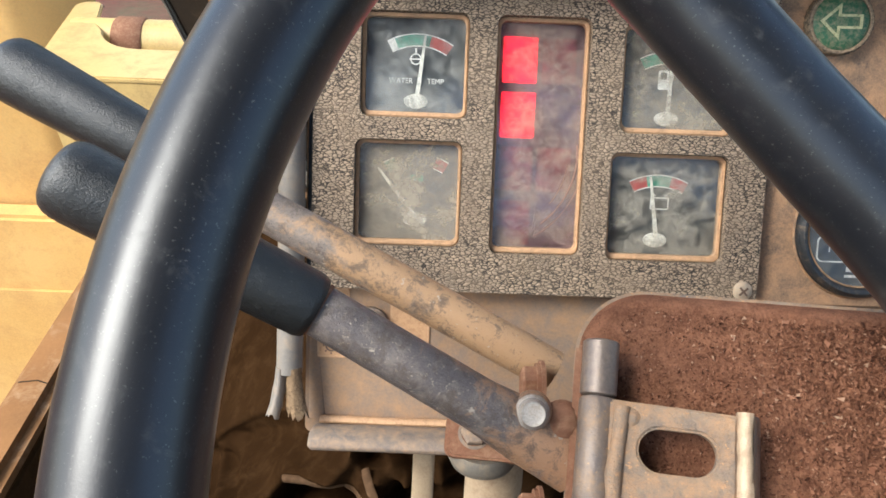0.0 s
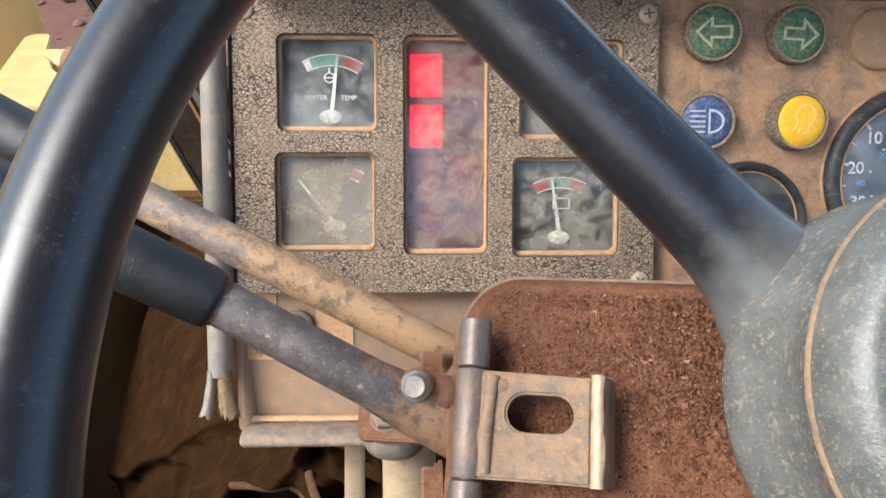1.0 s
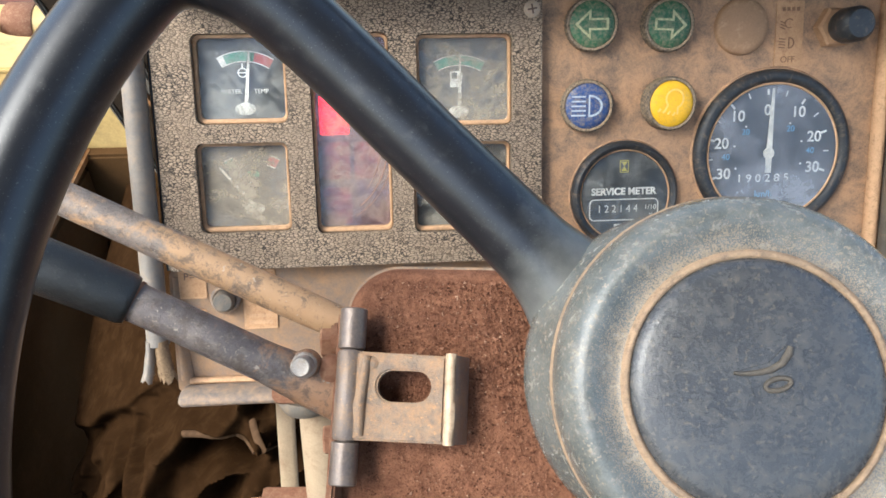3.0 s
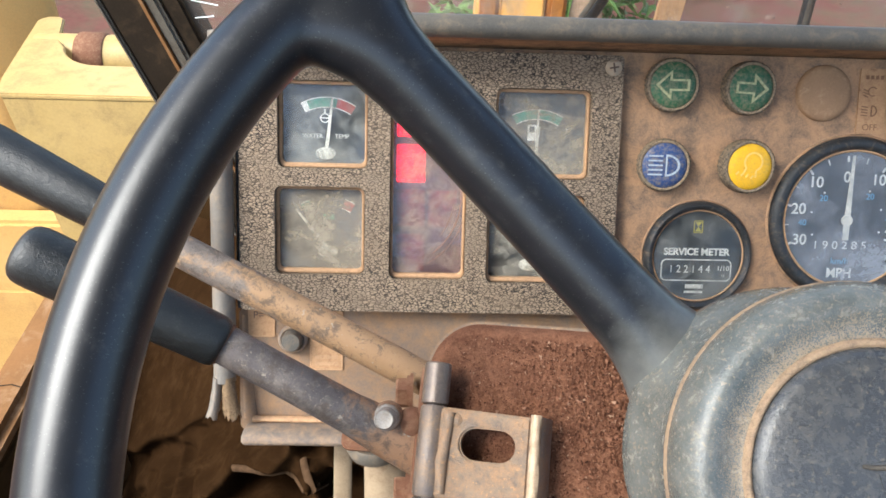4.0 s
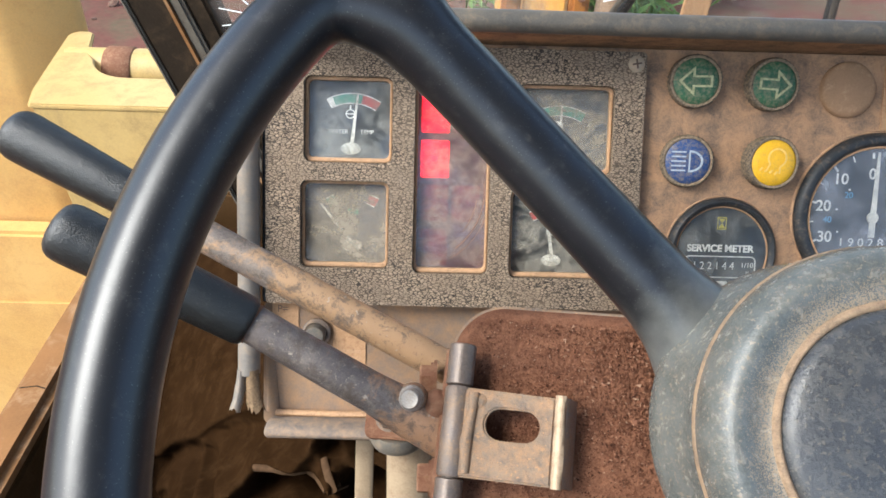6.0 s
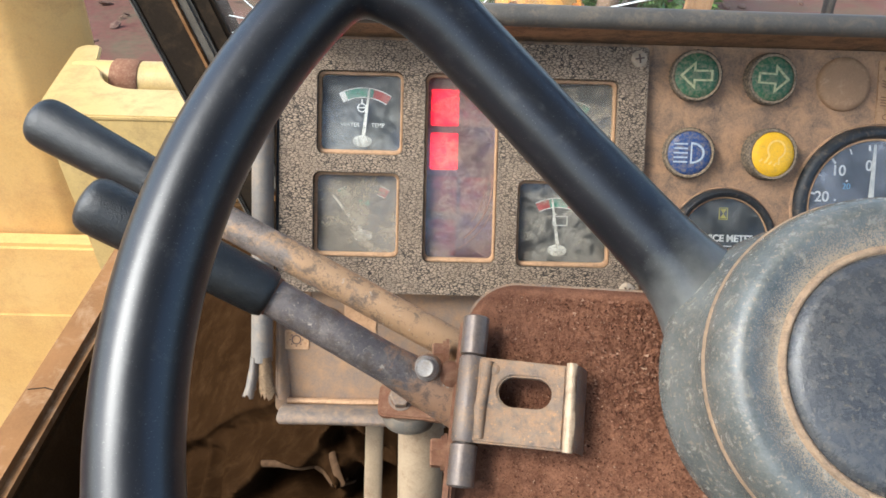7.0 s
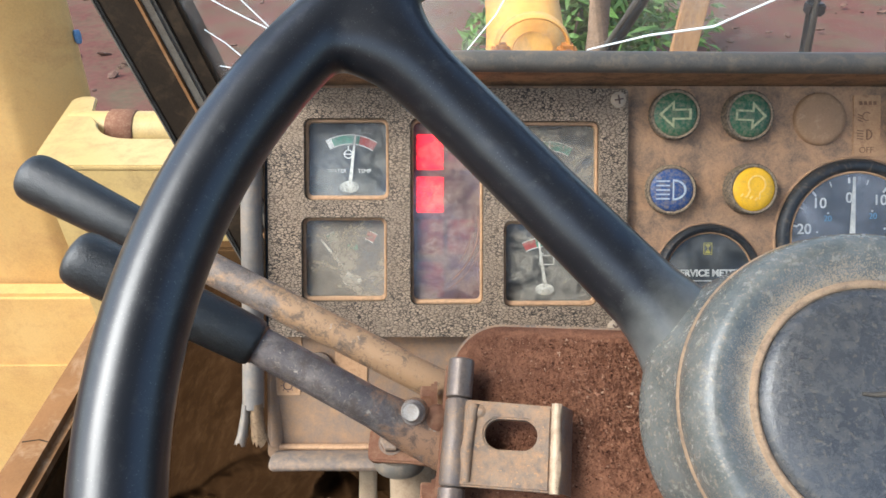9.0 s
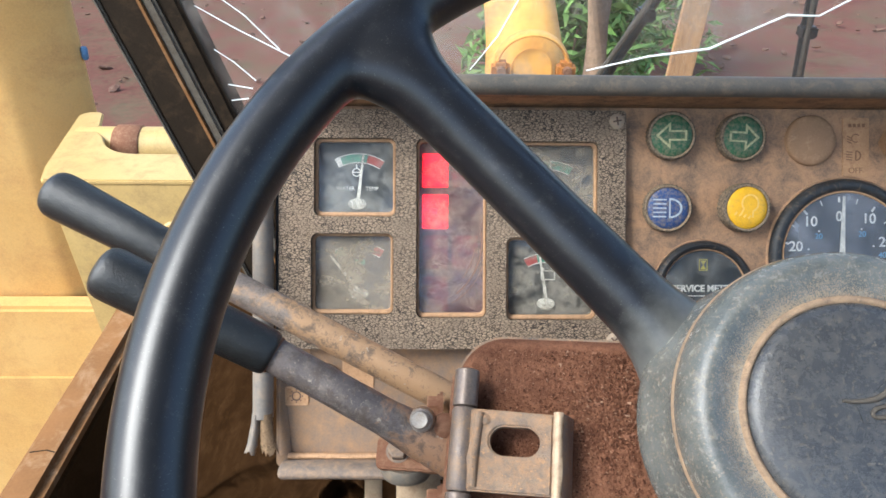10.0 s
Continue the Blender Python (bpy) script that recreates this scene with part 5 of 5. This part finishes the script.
for i in range(13):
    a = radians(-90 + 15 * i)
    slot.append((-0.1005 + 0.0058 * math.cos(a), 0.0016 + 0.0058 * math.sin(a)))
for i in range(13):
    a = radians(90 + 15 * i)
    slot.append((-0.1093 + 0.0058 * math.cos(a), 0.0016 + 0.0058 * math.sin(a)))
part("plate", plate([(AX - 0.001, -0.0186), (-0.0895, -0.0186), (-0.0895, 0.0132), (-0.1170, 0.0140), (AX - 0.001, 0.0143)], -0.1120, -0.1082, [slot], bevel=0.0008), BRACKET, latch, smooth=40)
def folded(points, y0, y1, thick, wobble=0.0):
    """A strip of sheet bent along y through points (x, z)."""
    bm = bmesh.new()
    n = 14
    cols = []
    for k in range(n + 1):
        y = y0 + (y1 - y0) * k / n
        row = []
        for depth in (0.0, -thick):
            row.append([bm.verts.new((x + wobble * noise.noise(Vector((y * 300, i * 3.1, 0))), y, z + depth)) for i, (x, z) in enumerate(points)])
        cols.append(row)
    m_ = len(points)
    for k in range(n):
        for i in range(m_ - 1):
            for d in (0, 1):
                bm.faces.new((cols[k][d][i], cols[k][d][i + 1], cols[k + 1][d][i + 1], cols[k + 1][d][i]))
        for i in (0, m_ - 1):
            bm.faces.new((cols[k][0][i], cols[k][1][i], cols[k + 1][1][i], cols[k + 1][0][i]))
    for k in (0, n):
        for i in range(m_ - 1):
            bm.faces.new((cols[k][0][i], cols[k][0][i + 1], cols[k][1][i + 1], cols[k][1][i]))
    return bm


part("bent_lip", folded([(-0.0896, -0.1084), (-0.0889, -0.1074), (-0.0878, -0.1068), (-0.0866, -0.1070), (-0.0857, -0.1078)], -0.0190, 0.0142, 0.0028, 0.0004), BRIGHT_EDGE, latch, "bright worn bent lip", 50)
part("flap", folded([(-0.0856, -0.1079), (-0.0848, -0.1090), (-0.0836, -0.1120), (-0.0820, -0.1180)], -0.0186, 0.0136, 0.0024), ROLLED, latch, "bent-down flap", 50)
part("dent", lathe([(0, 0.0011), (0.0015, 0.0009), (0.0026, 0.0)], 18, Matrix.Translation((-0.1175, 0.0098, -0.1083))), BRACKET, latch, smooth=60)
part("weld", sweep([(-0.1208, -0.017, -0.1082), (-0.1215, -0.006, -0.1078), (-0.1205, 0.003, -0.1080), (-0.1200, 0.0125, -0.1078)], [0.0016, 0.0024, 0.0019, 0.0022], 12), BRACKET, latch, "lumpy weld bead", 60)
part("mount_plate", box(-0.1340, -0.1305, -0.060, 0.030, -0.150, -0.1150, 0.001), RUST, latch, smooth=40)

# ---- levers ----
low = thing("gear_lever", PANEL, "dark worn steel lever with black rubber grip, bolted on", "lever", group="column levers")
A, B, T = Vector((0.0340, -0.1085, 0.1392)), Vector((-0.0446, -0.0645, 0.1395)), Vector((-0.1128, -0.0270, 0.1535))
part("rod", joined(sweep([B + (T - B) * 0.2, B, B + (A - B) * 0.35, B + (A - B) * 0.62, B + (A - B) * 0.80, A], [0.0074, 0.0077, 0.0078, 0.0080, (0.0098, 0.0062), (0.0105, 0.0052)], 26)), STEEL_LEVER_DUSTY, low, smooth=60)
part("grip", rod(B, T, ((-0.005, 0.0078), (0.0, 0.0092), (0.03, 0.0100), (0.5, 0.0106), (0.80, 0.0113), (0.88, 0.0114), (0.92, 0.0113), (0.95, 0.0108), (0.970, 0.0099), (0.985, 0.0083), (0.994, 0.0062), (0.999, 0.0034), (1.0, 0)), 36), GRIP, low, "black rubber grip", 60)
part("grip_edge", rod(B + (A - B) * 0.005, B + (A - B) * 0.020, ((0, 0.0083), (1, 0.0081)), 30), RUST, low, "rusty ring at the grip", 60)
bolt_at = Vector((0.0189, -0.0914, 0.1455))
bolt = part("bolt", moved(lathe([(0.0052, -0.003), (0.0050, -0.0005), (0.0042, 0.0002), (0.0040, 0.0060), (0.0033, 0.0070), (0.0022, 0.0067), (0, 0.0070)], 24), along(bolt_at, bolt_at + Vector((-0.10, 0.25, 1)))), BOLT_GREY, low, "pale grey worn stub bolt", 45)
part("weld_collar", moved(lathe([(0.0040, 0.0004), (0.0050, -0.0008), (0.0058, -0.0034), (0.0060, -0.0060), (0.0, -0.0075)], 28), along(bolt_at, bolt_at + Vector((-0.10, 0.25, 1)))), STEEL_LEVER_DUSTY, low, "dust-stained weld round the bolt", 60)
part("rusty_end", moved(lathe([(0, 0.0030), (0.0036, 0.0022), (0.0056, -0.0010), (0.0060, -0.0060)], 24), along(bolt_at + Vector((0.0095, -0.0035, -0.003)), bolt_at + Vector((-0.08, 0.25, 1)))), RUST, low, "rusty stub beside the bolt", 60)
up_lever = thing("gear_lever", PANEL, "tan dusty painted steel lever with a black rubber grip", "lever", group="column levers")
A2, T2 = Vector((0.0351, -0.0979, 0.0788)), Vector((-0.1760, 0.0096, 0.0657))
B2 = T2 + (A2 - T2) * 0.36
part("rod", rod(B2 + (T2 - B2) * 0.2, A2, ((0, 0.0080), (1, 0.0080)), 26), TAN_LEVER, up_lever, smooth=60)
part("grip", rod(B2, T2, ((-0.005, 0.0080), (0.0, 0.0095), (0.03, 0.0105), (0.5, 0.0118), (0.80, 0.0126), (0.89, 0.0128), (0.93, 0.0126), (0.955, 0.0120), (0.974, 0.0109), (0.987, 0.0092), (0.995, 0.0068), (0.999, 0.0036), (1.0, 0)), 36), GRIP, up_lever, "black rubber grip", 60)

# ---- steering column and its fittings ----
col = thing("steering_column", PANEL, "beige painted steering column tube with a rusty bracket", "steering column")
part("tube", rod((0.0165, -0.132, 0.062), (0.0165, -0.62, -0.06), ((0, 0), (0, 0.0105), (0.006, 0.0118), (1, 0.0125)), 30), BEIGE, col, smooth=50)
part("washer", rod((0.0105, -0.130, 0.072), (0.0105, -0.137, 0.070), ((0, 0), (0, 0.0125), (0.5, 0.0140), (1, 0.0125), (1, 0)), 30), TRIM, col, smooth=50)
part("strap", moved(plate(rounded(-0.010, 0.034, -0.0085, 0.0085, 0.004), -0.0022, 0.0022, bevel=0.0008), pose(0.0055, -0.1250, 0.0775, -32, 0, -4)), RUST, col, "brown rusty strap", 40)
nb = along((0.0065, -0.1238, 0.078), (0.0065, -0.1150, 0.092))
part("nut", joined(lathe([(0, 0), (0.0062, 0), (0.0062, 0.0015), (0.0050, 0.0015)], 24, nb), moved(hexagon(0.0052, 0.0015, 0.0058, Matrix()), nb)), LEDGE, col, "dusty pale bolt", 40)
for vy, vw, lab in ((-0.1397, 0.1080, "rusty hexagonal bolt head"), (-0.0985, 0.0960, "rusty hexagonal bolt head")):
    mb = along((0.0290, vy, vw), (0.0190, vy, vw))
    part("column_bolt", joined(hexagon(0.0068, 0.0028, 0.0078, mb), lathe([(0, 0.0), (0.0088, 0.0), (0.0088, 0.0014), (0.0078, 0.0014), (0.0078, 0.0028), (0, 0.0028)], 26, mb)), RUST, col, lab, 40)
part("inner_shaft", moved(rod((0, 0, -0.135), (0, 0, -0.42), ((0, 0), (0, 0.028), (1, 0.028), (1, 0)), 32), PANEL.inverted() @ COLUMN), RUST, col, smooth=50)
part("mount_block", moved(box(-0.022, 0.026, -0.05, 0.0, -0.02, 0.02, 0.007, 4), pose(-0.004, -0.2010, 0.055, 20, 0, -3)), RUST, col, "pinkish-tan dusty mount block", 40)
strip = thing("cable_strip", PANEL, "tan flat strip hanging below the dashboard", "strip")
part("strip", sweep([(-0.0130, -0.158, -0.016), (-0.0135, -0.20, -0.018), (-0.0150, -0.30, -0.030), (-0.016, -0.45, -0.045)], [(0.0056, 0.0018)] * 4, 12), BEIGE, strip, smooth=50)

# crumpled canvas gaiter in the footwell
gaiter = thing("canvas_gaiter", PANEL, "crumpled canvas gaiter in the footwell, its shade painted into the brown", "gaiter")


def ridge(q):
    return 1 - 2.2 * math.sqrt(noise.noise(q) ** 2 + 0.006)


def gaiter_w(u, v):
    """Height of the canvas: a smooth panel, a long slanting fold, then crumpled folds round a slot."""
    s = 0.584 * (u + 0.118) - 0.811 * (v + 0.203) + 0.006 * noise.noise(Vector((u * 30, v * 30, 2)))
    q = Vector((u * 9 + v * 4 + 0.5 * noise.noise(Vector((u * 9, v * 9, 5))), v * 13 - u * 6, 0.3))
    crumple = 0.044 * ridge(q * 2.2) + 0.014 * ridge(q * 3.9 + Vector((4, 1, 0))) + 0.002 * noise.noise(q * 8.0)
    crumple *= max(0.0, min(1.0, (s - 0.004) / 0.03))
    fold = 0.014 * math.exp(-((s + 0.002) / 0.009) ** 2) - 0.034 * math.exp(-((s - 0.020) / 0.013) ** 2)
    bend = 0.006 * math.sin((u + 0.05) * 55)
    mouth = math.exp(-(((u + 0.080) / 0.031) ** 4 + ((v + 0.2530 + bend) / 0.0125) ** 2))
    crumple *= 1 - 0.85 * mouth
    pit = 0.085 * math.exp(-(((u + 0.080) / 0.028) ** 4 + ((v + 0.2550 + bend) / 0.0085) ** 2))
    lipp = 0.022 * math.exp(-(((u + 0.072) / 0.045) ** 4 + ((v + 0.2350 + bend) / 0.0080) ** 2))
    side = max(0.0, -u - 0.150 + 0.55 * max(0.0, v + 0.30))
    return -0.150 + crumple + fold - pit + lipp - 1.6 * side - 0.35 * max(0, v + 0.190)


bm = bmesh.new()
nx, ny = 330, 280
rows = []
for i in range(nx + 1):
    rows.append([])
    for j in range(ny + 1):
        u, v = -0.285 + 0.595 * i / nx, -0.085 - 0.498 * j / ny
        rows[-1].append(bm.verts.new((u, v, gaiter_w(u, v))))
for i in range(nx):
    for j in range(ny):
        bm.faces.new((rows[i][j], rows[i + 1][j], rows[i + 1][j + 1], rows[i][j + 1]))
part("sheet", bm, SHADED_CANVAS, gaiter, smooth=60)
line = [(-0.108 + 0.0085 * k, -0.2375 - 0.006 * math.sin((-0.058 + 0.0085 * k) * 55)) for k in range(9)]
part("hem", sweep([(u, v, gaiter_w(u, v) + 0.0004) for u, v in line], [(0.0030, 0.0020)] * len(line), 10), HEM, gaiter, "tan turned canvas hem", 60)
tail = [(-0.052, -0.221), (-0.047, -0.229), (-0.042, -0.238), (-0.037, -0.249)]
part("strap", sweep([(u, v, max(gaiter_w(u, v), -0.150) + 0.004) for u, v in tail], [(0.0030, 0.0014)] * 4, 10), HEM, gaiter, "tan canvas strap end", 60)

# ---- past the wheel: stalk, strut and footwell frame ----
stalk = thing("signal_stalk", PANEL, "thin bright steel signal stalk", "stalk")
part("rod", rod((0.16, -0.140, 0.085), (0.43, -0.163, 0.075), ((0, 0), (0, 0.0026), (1, 0.0026), (1, 0)), 16), CHROME, stalk, smooth=50)
part("tip", rod((0.425, -0.1626, 0.0752), (0.455, -0.165, 0.0742), ((0, 0), (0, 0.005), (1, 0.006), (1, 0)), 16), GRIP, stalk, smooth=50)
strut = thing("rusty_strut", PANEL, "flaking red-brown rusty strut beside the dashboard", "strut")
sb = sweep([(0.388 + 0.0048 * k, 0.012 - 0.011 * k, -0.055 + 0.001 * k) for k in range(36)], [(0.015, 0.012)] * 36, 24)
for v in sb.verts:
    v.co += 0.0028 * noise.noise_vector(v.co * 190)
part("bar", sb, worn("flaking_rust", (0.17, 0.080, 0.060), (0.24, 0.135, 0.105), (0.085, 0.038, 0.026), 0.35, 60, (0.8, 0.95), 0, 0.8, 500), strut, smooth=50)
frame_bar = thing("footwell_frame", PANEL, "dark brown steel frame member with a round bolt", "frame")
# the member reuses the canvas colour that was darkened for shade
part("member", moved(box(-0.24, 0.24, -0.022, 0.022, -0.01, 0.01, 0.003), pose(0.435, -0.335, -0.090, 0, 0, -38)), SHADED_CANVAS, frame_bar, smooth=40)
part("bolt", lathe([(0, 0.016), (0.009, 0.014), (0.011, 0.009)], 24, Matrix.Translation((0.428, -0.325, -0.090))), SHADED_WALL, frame_bar, smooth=40)
